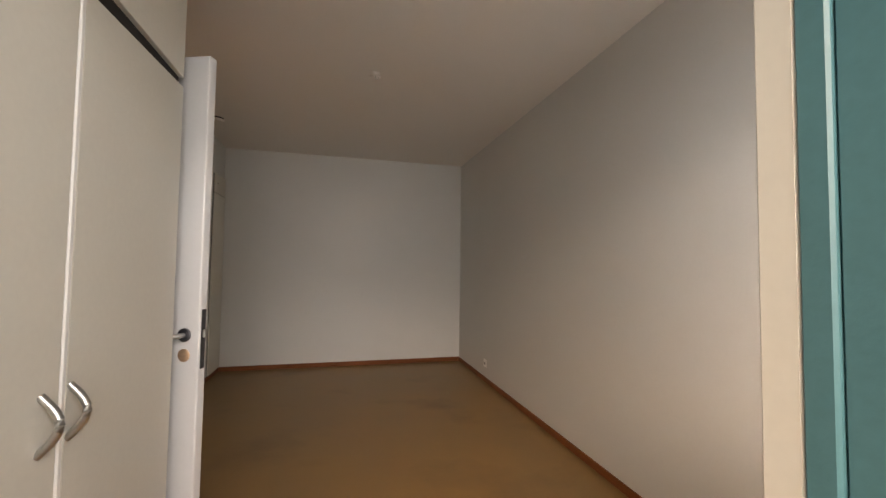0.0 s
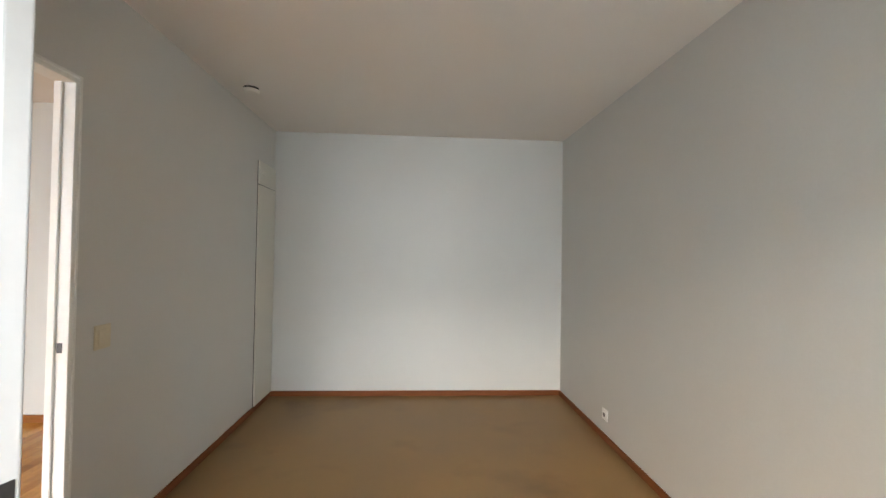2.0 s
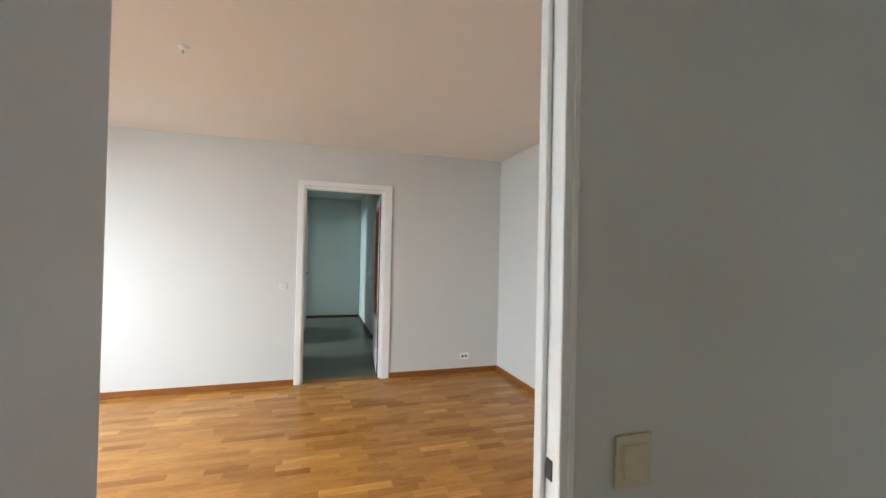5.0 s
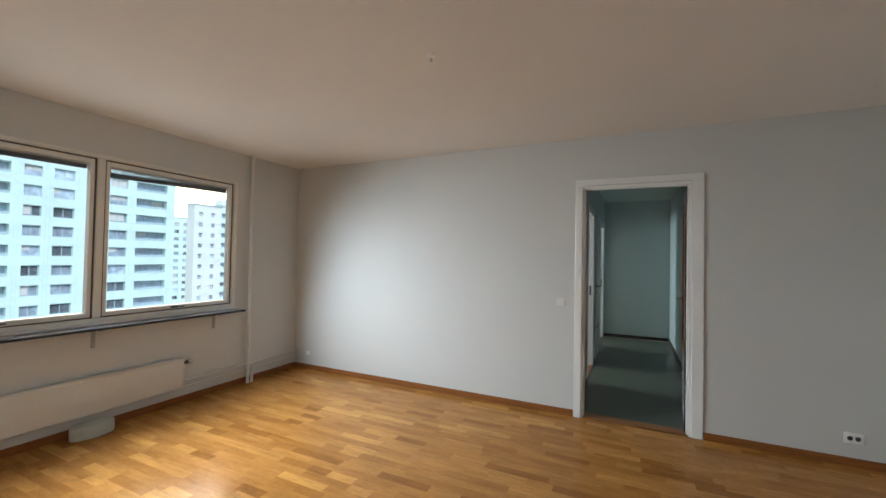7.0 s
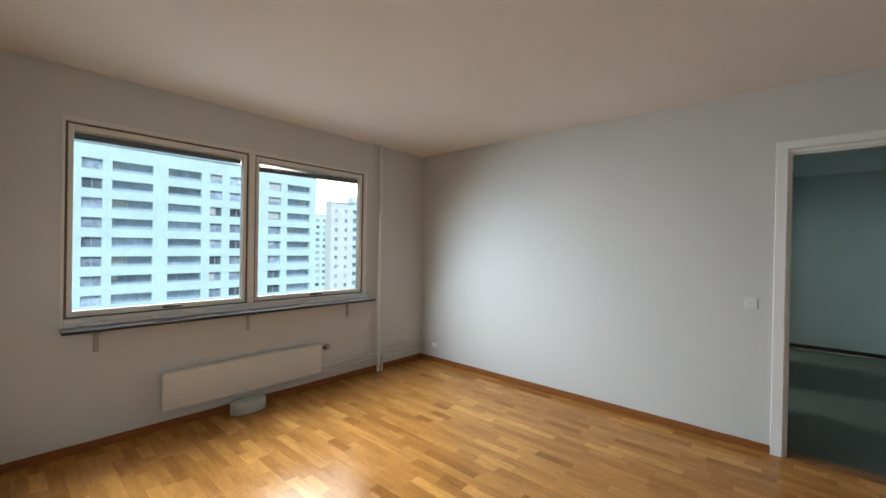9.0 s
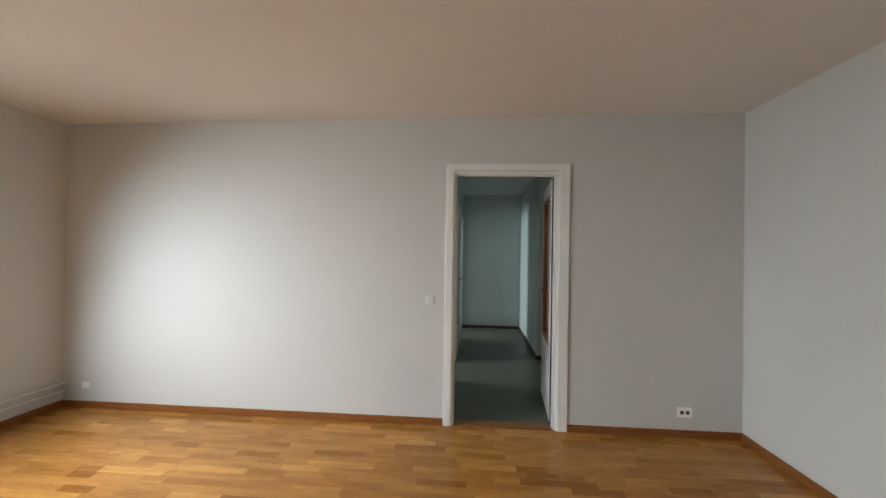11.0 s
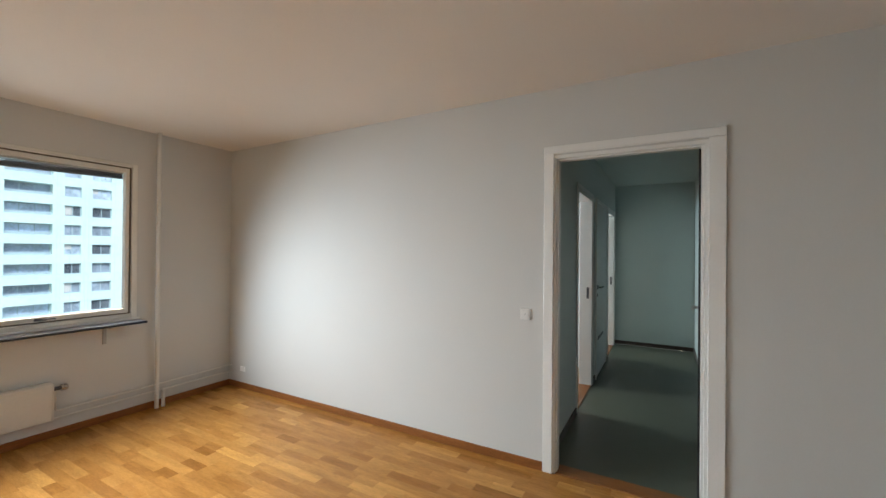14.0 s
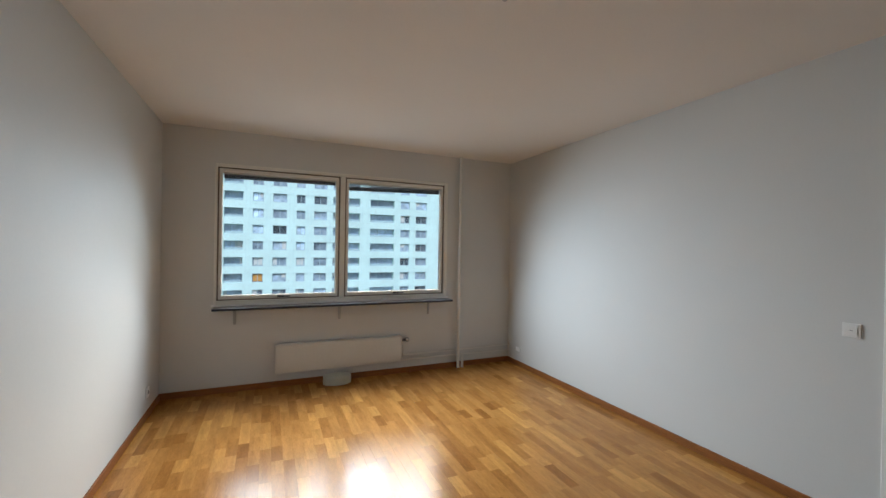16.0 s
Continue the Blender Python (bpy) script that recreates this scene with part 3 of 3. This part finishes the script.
def blind(x0, x1, z_left, z_right, label):
    """A raised venetian blind: a head rail and a bundle of slats, hanging askew when the two heights differ."""
    b = thing("venetian_blind", ((x0 + x1) / 2, -0.07, 2.075), label, "blind", "venetian blinds in the window")
    part("head_rail", box(x0, x1, -0.082, -0.058, 2.062, 2.076, 0.002), FRAMEP, b)
    tilt = math.atan2(z_right - z_left, x1 - x0)
    m = Matrix.Translation(((x0 + x1) / 2, -0.07, (z_left + z_right) / 2)) @ Matrix.Rotation(-tilt, 4, "Y")
    w = (x1 - x0) / 2 - 0.004
    for k in range(6):
        part("slat", box(-w, w, -0.011, 0.011, 0.008 + k * 0.0046, 0.0112 + k * 0.0046, m=m), BLINDM, b)
    gap = 2.060 - (z_left + z_right) / 2 - 0.036
    for k in range(max(0, round(gap / 0.005))):
        f = (k + 0.5) / round(gap / 0.005)
        lean = Matrix.Translation(((x0 + x1) / 2, -0.07, 2.060 - gap * f)) @ Matrix.Rotation(-tilt * f, 4, "Y")
        part("slat", box(-w, w, -0.011, 0.011, 0.0, 0.0012, m=lean), BLINDM, b)
    part("bottom_rail", box(-w, w, -0.012, 0.012, -0.004, 0.007, 0.002, m=m), BLINDM, b)
    for x in (x0 + 0.12, x1 - 0.12):
        part("cord", tube([(x, -0.07, 2.065), (x, -0.07, min(z_left, z_right))], 0.0015, 6), BLINDM, b)


blind(2.128, 3.164, 2.036, 2.028, "dark grey venetian blind raised to the top")
blind(0.944, 1.992, 2.024, 1.996, "dark grey venetian blind raised unevenly at the top")

# ---- radiator, pipes, duct ----
rad = thing("radiator", (2.05, 0.04, 0.13), "flat white enamelled panel radiator under the window sill", "radiator")
part("panel", box(1.407, 2.693, 0.022, 0.064, 0.142, 0.418, 0.008, 3), RADP, rad, smooth=True)
part("top_grille", box(1.415, 2.685, 0.012, 0.060, 0.418, 0.424, 0.002), RADP, rad)
for x in (1.6, 2.5):
    part("wall_bracket", box(x - 0.015, x + 0.015, 0.0, 0.022, 0.17, 0.39, 0.001), RADP, rad)
part("edge_lip", box(1.407, 1.419, 0.064, 0.0675, 0.146, 0.414, 0.0015), RADP, rad)
part("edge_lip", box(2.681, 2.693, 0.064, 0.0675, 0.146, 0.414, 0.0015), RADP, rad)
part("top_lip", box(1.419, 2.681, 0.064, 0.0675, 0.398, 0.414, 0.0015), RADP, rad)
part("valve", tube([(1.407, 0.043, 0.372), (1.365, 0.043, 0.372)], 0.015), DARKMETAL, rad, "dark metal valve body", True)
part("valve_knob", lathe([(0.016, 0.0), (0.026, -0.004), (0.027, -0.034), (0.018, -0.044)], (1.368, 0.043, 0.372), "X"), STEEL, rad, "steel thermostat knob", True)
part("feed_pipe", tube([(1.392, 0.043, 0.365), (1.392, 0.043, 0.215), (1.386, 0.043, 0.208), (1.37, 0.043, 0.205)], 0.008), RADP, rad, smooth=True)

for name, pts, r, lab in (
        ("heating_riser", [(0.715, 0.05, 0.0), (0.715, 0.05, H)], 0.017, "white painted heating riser from floor to ceiling"),
        ("heating_riser", [(0.662, 0.05, 0.0), (0.662, 0.05, 0.150), (0.655, 0.05, 0.155)], 0.016, "short white painted heating pipe from the floor"),
        ("heating_pipe", [(1.372, 0.045, 0.205), (0.732, 0.048, 0.210), (0.008, 0.045, 0.215)], 0.0085, "thin white painted pipe along the wall"),
        ("heating_pipe", [(1.407, 0.045, 0.152), (0.7, 0.03, 0.149), (0.008, 0.045, 0.147)], 0.0085, "thin white painted pipe along the wall")):
    p = tagged(part(name, tube(pts, r), RADP, smooth=True), lab, "pipe")

duct = thing("air_duct", (2.105, 0.098, 0), "round grey air inlet duct under the radiator", "duct")
drum = lathe([(0.136, 0.0), (0.139, 0.004), (0.139, 0.080), (0.135, 0.086), (0.05, 0.088)], (2.105, 0.0, 0.0), "Z", 40)
bmesh.ops.transform(drum, matrix=Matrix.Translation((0, 0.098, 0)) @ Matrix.Diagonal((1, 0.60, 1, 1)), verts=drum.verts)
part("drum", drum, DUCTM, duct, smooth=True)


# ---- electrical fittings ----
def wall_plate(name, x, y, z, w, h, face, mat, label, category, sockets=0, rocker=True, mark=False):
    """A switch or socket plate. face: the wall's normal, +1 or -1 along x."""
    t = thing(name, (x, y, z), label, category)
    a, b = (x, x + 0.008 * face) if face > 0 else (x - 0.008, x)
    part("plate", box(a, b, y - w / 2, y + w / 2, z - h / 2, z + h / 2, 0.003, 2), mat, t)
    f = x + 0.008 * face
    if sockets:
        for k in range(sockets):
            yy = y + (k - (sockets - 1) / 2) * 0.042
            part("socket", lathe([(0.019, 0), (0.019, 0.002 * face), (0.017, 0.0024 * face)], (f, yy, z), "X"), mat, t)
            part("socket_well", lathe([(0.0155, 0.0024 * face), (0.0155, 0.003 * face)], (f, yy, z), "X"), DARKMETAL, t, "dark socket opening")
    elif rocker:
        lo, hi = (f, f + 0.004 * face) if face > 0 else (f + 0.004 * face, f)
        part("rocker", box(lo, hi, y - w * 0.32, y + w * 0.32, z - h * 0.32, z + h * 0.32, 0.0015), mat, t)
        if mark:
            part("marking", box(hi, hi + 0.0008, y - 0.007, y + 0.007, z - 0.001, z + 0.001), DARKMETAL, t, "small dark dash")
    return t


wall_plate("light_switch", 0.0, 3.207, 1.010, 0.074, 0.074, 1, SWITCHGREY, "square white plastic light switch beside the doorway", "switch", mark=True)
wall_plate("wall_socket", 0.0, 5.188, 0.193, 0.112, 0.075, 1, PLASTIC, "white double wall socket above the baseboard", "socket", 2)
wall_plate("wall_socket", 0.0, 0.225, 0.195, 0.075, 0.05, 1, PLASTIC, "small white connection box in the corner", "socket", rocker=False)
wall_plate("wall_socket", LX, 0.385, 0.20, 0.08, 0.08, -1, PLASTIC, "white wall socket near the window wall", "socket", 1)
wall_plate("light_switch", AX0, 4.14, 0.974, 0.088, 0.105, 1, BEIGE, "yellowed beige light switch beside the doorway", "switch")
wall_plate("wall_socket", AX1, 5.21, 0.19, 0.08, 0.08, -1, PLASTIC, "white wall socket above the bedroom baseboard", "socket", 1)
sw = thing("light_switch", (-2.615, HY1, 1.0), "white light switch on the teal hall wall", "switch")
part("plate", box(-2.655, -2.575, HY1 - 0.008, HY1, 0.96, 1.04, 0.003, 2), PLASTIC, sw)
part("rocker", box(-2.64, -2.59, HY1 - 0.012, HY1 - 0.008, 0.975, 1.025, 0.0015), PLASTIC, sw)


def ceiling_hook(x, y, h, label, outlet=False):
    t = thing("ceiling_hook", (x, y, h), label, "ceiling hook")
    part("cup", lathe([(0.026, 0), (0.025, -0.007), (0.019, -0.014), (0.008, -0.017)], (x, y, h), "Z"), CEIL if outlet else PLASTIC, t, smooth=True)
    pts = [(x, y, h - 0.015), (x, y, h - 0.030)] + [(x + 0.011 - 0.011 * math.cos(a), y, h - 0.030 - 0.011 * math.sin(a)) for a in (0.6, 1.2, 1.8, 2.4, 3.0, 3.6)]
    part("hook", tube(pts, 0.0028, 8), STEEL, t, smooth=True)
    if outlet:
        part("outlet", box(x - 0.04, x + 0.04, y + 0.035, y + 0.055, h - 0.010, h, 0.004, 2), CEIL, t, "white painted ceiling lamp outlet")


ceiling_hook(1.863, 2.80, H - 0.0195, "white ceiling rose with a small hook")
ceiling_hook(5.194, 3.927, H, "white ceiling hook beside a lamp outlet", True)

smoke = thing("smoke_detector", (3.895, 5.16, H), "round white smoke detector on the bedroom ceiling", "smoke detector")
# the base is black to paint in the shadow gap above the cover
part("base", lathe([(0.050, 0), (0.050, -0.010), (0.042, -0.012)], (3.895, 5.16, H)), BLACK, smoke, "black base for the shadow gap under the ceiling", True)
part("cover", lathe([(0.042, -0.012), (0.055, -0.015), (0.054, -0.026), (0.044, -0.034), (0.012, -0.036)], (3.895, 5.16, H)), CEIL, smoke, smooth=True)

# ---- flush cupboard in the bedroom corner ----
cup = thing("flush_cupboard", (AX0, 5.96, 0), "narrow flush cupboard painted like the wall, with low and high doors", "cupboard")
# black sheet on the wall stands in for shade in the door gaps
part("back", box(AX0, AX0 + 0.003, 5.768, AY1 - 0.004, 0.04, 2.13), BLACK, cup, "black sheet for the shade in the gaps round the doors")
part("door", box(AX0 + 0.003, AX0 + 0.016, 5.7715, AY1 - 0.013, 0.05, 1.926, 0.002), WARD, cup, "tall narrow painted door")
part("door", box(AX0 + 0.003, AX0 + 0.016, 5.7715, AY1 - 0.013, 1.935, 2.13, 0.002), WARD, cup, "short upper painted door")
part("plinth", box(AX0, AX0 + 0.010, 5.75, AY1 - 0.014, 0.0, 0.04, 0.002), BASER, cup)
part("knob", lathe([(0.006, 0.0), (0.006, 0.012), (0.012, 0.016), (0.012, 0.022)], (AX0 + 0.016, 5.83, 2.03), "X"), WARD, cup)

# ---- wardrobe by the balcony door ----
wr = thing("wardrobe", (4.07, 2.23, 0), "tall cream lacquered built-in wardrobe with bow handles", "wardrobe")
WF = 4.40
part("carcass", box(AX0 + 0.001, WF, AY0 + 0.001, 2.862, 0.0, H - 0.002), WARD, wr)
part("plinth", box(WF, WF + 0.006, AY0 + 0.001, 2.862, 0.0, 0.09), BLACK, wr)
for y0, y1, hy in ((1.70, 2.270, 2.213), (2.292, 2.866, 2.303)):
    bm = box(WF, WF + 0.02, y0, y1, 0.10, 1.838, 0.0025, 2)
    for v in bm.verts:
        if v.co.z > 1.0:
            v.co.z -= 0.024 * (y1 - v.co.y) / (y1 - y0)    # the door hangs askew
    dr = part("door", bm, WARD, wr)
    pts = [(WF + 0.02 + 0.036 * math.sin(math.pi * k / 10), hy, 0.805 + 0.118 * k / 10) for k in range(11)]
    part("handle", tube(pts, 0.0085), STEEL, dr, "curved satin steel bow handle", True)
    part("door", box(WF, WF + 0.02, y0, y1, 1.872, H - 0.006, 0.0025, 2), WARD, wr)
# black strip puts the gap's shade into the colour
part("gap", box(WF, WF + 0.004, 1.70, 2.862, 1.80, 1.874), BLACK, wr, "black strip for the shade between lower and upper doors")
part("edge_strip", box(WF, WF + 0.022, 2.273, 2.289, 0.10, 1.828, 0.003), TRIM, wr, "white edge strip between the doors")

# ---- balcony door frame ----
bd = thing("door_5", (4.98, 1.45, 0), "balcony door frame, white inside and teal outside", kind="structure")
for x0, x1 in ((4.50, 4.535), (5.432, 5.47)):
    part("jamb", box(x0, x1, 1.527, AY0 + 0.004, 0.0, 2.015, 0.003), WARD, bd, "cream white inner jamb")
    part("outer_jamb", box(x0 - 0.002, x1 + 0.002, 1.497, 1.527, 0.0, 2.015, 0.003), TEALDARK, bd, "teal outer jamb")
    part("reveal", box(x0 + (0.0 if x0 < 5 else 0.004), x1 - (0.004 if x0 < 5 else 0.0), 1.29, 1.497, 0.0, 2.015, 0.003), TEALDARK, bd, "teal outer reveal")
part("head", box(4.50, 5.47, 1.29, AY0 + 0.004, 2.015, 2.05, 0.003), TRIM, bd)
part("threshold", box(4.50, 5.47, 1.29, 1.56, -0.02, 0.012, 0.004), OAKTRIM, bd)

# ---- window of the bedroom, beside the balcony door ----
w2 = thing("window_2", (5.985, 1.45, 0.85), "white framed bedroom window beside the balcony door", kind="structure")
for a, b, c, d in ((5.62, 5.67, 0.85, 2.05), (6.30, 6.35, 0.85, 2.05), (5.67, 6.30, 0.85, 0.9), (5.67, 6.30, 2.0, 2.05)):
    part("window_frame", box(a, b, 1.42, 1.50, c, d, 0.004), TRIM, w2)
p = part("pane", box(5.67, 6.30, 1.458, 1.462, 0.90, 2.0), GLASS, w2)
p.visible_shadow = False

# ---- outside ----
GZ = -22.0
structure("ground", box(-2500, 2500, -2500, 2500, GZ - 1, GZ), GROUND, "far street level ground")
PITCH, ZC, FY = 2.82, 12.46, -72.0
COLS = [(-40.1, -35.2, 1), (-33.9, -31.4, 0), (-26.9, -24.5, 0), (-23.2, -21.3, 0), (-20.0, -15.2, 1), (-13.2, -8.2, 1),
        (-7.1, -4.8, 0), (-3.3, -1.8, 0), (-0.2, 2.1, 0), (3.6, 5.3, 0), (6.8, 9.7, 1), (12.0, 14.5, 0), (16.0, 21.0, 1), (23.0, 25.4, 0)]


def window_mesh(w, h, balcony):
    """Shared meshes of a far window: a frame with mullions, and its dark glass."""
    fr = bmesh.new()
    t = 0.09
    box(-w / 2, w / 2, -0.1, 0, -h / 2, -h / 2 + t, bm=fr)
    box(-w / 2, w / 2, -0.1, 0, h / 2 - t, h / 2, bm=fr)
    n = 3 if balcony else 2
    for k in range(n + 1):
        x = -w / 2 + t / 2 + (w - t) * k / n
        box(x - t / 2, x + t / 2, -0.1, 0, -h / 2 + t, h / 2 - t, bm=fr)
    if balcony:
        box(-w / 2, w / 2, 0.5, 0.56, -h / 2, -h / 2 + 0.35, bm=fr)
    me = bpy.data.meshes.new("window_frame")
    fr.to_mesh(me)
    fr.free()
    me.materials.append(FARFRAME)
    gl = box(-w / 2 + t, w / 2 - t, -0.06, -0.05, -h / 2 + t, h / 2 - t)
    mg = bpy.data.meshes.new("pane")
    gl.to_mesh(mg)
    gl.free()
    # balcony panes carry the shade of the recess in their bluish colour
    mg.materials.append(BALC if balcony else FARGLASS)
    return me, mg


def slab_house(name, x0, x1, yf, depth, top, cols, pitch, zc, rows, wall_mat, label, h=1.5, orange=None):
    """A tower block whose street side faces +y: parapet bands, piers between the openings, recessed windows, roof."""
    hs = thing(name, ((x0 + x1) / 2, yf - depth / 2, GZ), label, "apartment building", "apartment buildings across the street")
    bm = bmesh.new()
    box(x0, x1, yf - depth, yf - 1.2, GZ, top, bm=bm)
    box(x0, x1, yf - 1.2, yf, zc + h / 2, top, bm=bm)
    for r in range(rows):
        z = zc - r * pitch
        zb = z - pitch + h / 2 if r < rows - 1 else GZ
        box(x0, x1, yf - 1.2, yf, zb, z - h / 2, bm=bm)
        at = x0
        for a, b, bal in cols:
            box(at, a, yf - 1.2, yf, z - h / 2, z + h / 2, bm=bm)
            at = b
        box(at, x1, yf - 1.2, yf, z - h / 2, z + h / 2, bm=bm)
    part("wall", bm, wall_mat, hs)
    jt = bmesh.new()
    for a, b, bal in cols:
        for x in (a - 0.45, b + 0.45):
            box(x - 0.02, x + 0.02, yf, yf + 0.012, GZ, top, bm=jt)
    for r in range(rows):
        z = zc - r * pitch
        for zz in (z + h / 2 + 0.06, z - h / 2 - 0.06):
            box(x0, x1, yf, yf + 0.014, zz - 0.018, zz + 0.018, bm=jt)
    part("panel_joints", jt, JOINT if wall_mat is FACADE else FACADEW, hs)
    rf = box(x0 - 0.15, x1 + 0.15, yf - depth - 0.15, yf + 0.15, top, top + 0.25)
    part("roof", rf, FARFRAME, hs)
    rng = random.Random(7)
    meshes = {}
    for r in range(rows):
        z = zc - r * pitch
        for c, (a, b, bal) in enumerate(cols):
            key = (round(b - a, 2), bal)
            if key not in meshes:
                meshes[key] = window_mesh(b - a, h, bal)
            me, mg = meshes[key]
            w = new("window", me)
            w.parent = hs
            w.location = Vector(((a + b) / 2, yf - (0.95 if bal else 0.28), z)) - BASEOF[hs]
            BASEOF[w] = BASEOF[hs]
            g = new("pane", mg)
            g.parent = w
            lit = (c, r) == orange
            if rng.random() < 0.22 or lit:
                cw = rng.choice((0.3, 0.45, 0.9)) * (b - a) * (0.4 if bal else 0.9)
                cx = rng.choice((-1, 1)) * ((b - a) * 0.45 - cw / 2)
                hz = rng.choice((h * 0.8, h * 0.8, h * 0.4))
                if lit:
                    cw, cx, hz = (b - a) * 0.86, 0.0, h * 0.8
                cb = box(cx - cw / 2, cx + cw / 2, -0.045, -0.03, h * 0.42 - hz, h * 0.42)
                mc = bpy.data.meshes.new("curtain")
                cb.to_mesh(mc)
                cb.free()
                mc.materials.append(ORANGE if lit else CURTAIN)
                cu = new("curtain", mc)
                cu.parent = w
    return hs


main = slab_house("apartment_building", -41.5, 30.0, FY, 14, 15.4, COLS, PITCH, ZC, 11, FACADE,
                  "long turquoise panelled apartment block with rows of windows and recessed balconies", orange=(9, 6))
pent = box(-26, 10, FY - 10, FY - 3.5, 15.4, 17.6)
pw = part("penthouse", pent, FACADEW, main, "set back pale roof storey")
for x in range(-24, 10, 4):
    part("penthouse_window", box(x, x + 2.2, FY - 3.6, FY - 3.42, 15.9, 17.1), FARGLASS, pw)
for k in range(9):
    part("railing_post", box(-25.5 + k * 4.2, -25.4 + k * 4.2, FY - 1.0, FY - 0.9, 15.6, 16.6), FARFRAME, main)
part("railing", box(-25.5, 8.2, FY - 1.0, FY - 0.92, 16.55, 16.65), FARFRAME, main)

slab_house("apartment_building", -94.2, -78.0, -150, 14, 14.2,
           [(-93.2, -91.4, 0), (-90.0, -87.6, 0), (-86.0, -83.6, 0), (-82.0, -79.6, 0)], 2.75, 11.8, 11, FACADE,
           "distant turquoise apartment tower with small windows", 1.3)
slab_house("apartment_building", -71.0, -63.2, -100, 3, 14.0,
           [(-69.0, -67.9, 0), (-65.6, -64.5, 0)], 2.8, 11.6, 11, FACADEW,
           "white apartment tower with two columns of small windows", 1.1)
t3 = slab_house("apartment_building", -76.5, -71.05, -101.5, 4, 14.6,
                [(-74.6, -71.9, 1)], 2.8, 11.9, 11, FACADE, "turquoise tower wing with stacked balconies", 1.4)
part("roof_hut", box(-74.5, -72.5, -105, -102.5, 14.84, 16.6), FACADEW, t3)


# ---- oak parquet staves ----
def stave_bm(w, l, bm=None, at=(0, 0)):
    """One parquet stave with eased top edges; its top lies at floor level."""
    bm = bm or bmesh.new()
    e = 0.0002
    x, y = at
    lo = [bm.verts.new((x + sx * w / 2, y + sy * l / 2, -0.011)) for sx, sy in ((-1, -1), (1, -1), (1, 1), (-1, 1))]
    mid = [bm.verts.new((x + sx * w / 2, y + sy * l / 2, -e)) for sx, sy in ((-1, -1), (1, -1), (1, 1), (-1, 1))]
    up = [bm.verts.new((x + sx * (w / 2 - e), y + sy * (l / 2 - e), 0.0)) for sx, sy in ((-1, -1), (1, -1), (1, 1), (-1, 1))]
    for p, q in ((lo, mid), (mid, up)):
        for k in range(4):
            bm.faces.new((p[k], p[(k + 1) % 4], q[(k + 1) % 4], q[k]))
    bm.faces.new(up)
    return bm


fl = thing("floor", (LX / 2, LY / 2, 0), "oak strip parquet floor with a satin lacquer sheen", kind="structure")
rng = random.Random(11)
rest = bmesh.new()
stave_meshes = {}
W = LX / 52
count = 0
for row in range(52):
    x = (row + 0.5) * W
    y = -rng.random() * 0.3
    while y < LY:
        l = rng.choice((0.16, 0.20, 0.25, 0.30, 0.36, 0.42))
        a, b = max(y, 0.001), min(y + l, LY - 0.001)
        y += l
        if b - a < 0.02:
            continue
        whole = abs((b - a) - l) < 1e-6
        cy = (a + b) / 2
        if whole and 1.05 < x < LX and 1.3 < cy < 4.1 and count < 300:
            if l not in stave_meshes:
                s = stave_bm(W - 0.0001, l - 0.0001)
                me = bpy.data.meshes.new("stave")
                s.to_mesh(me)
                s.free()
                me.materials.append(OAK_A)
                stave_meshes[l] = me
            o = new("stave", stave_meshes[l])
            o.parent = fl
            o.location = Vector((x, cy, 0)) - BASEOF[fl]
            count += 1
        else:
            stave_bm(W - 0.0001, b - a - 0.0001, rest, (x, cy))
tagged(part("staves", rest, OAK_B, fl), kind="stuff")
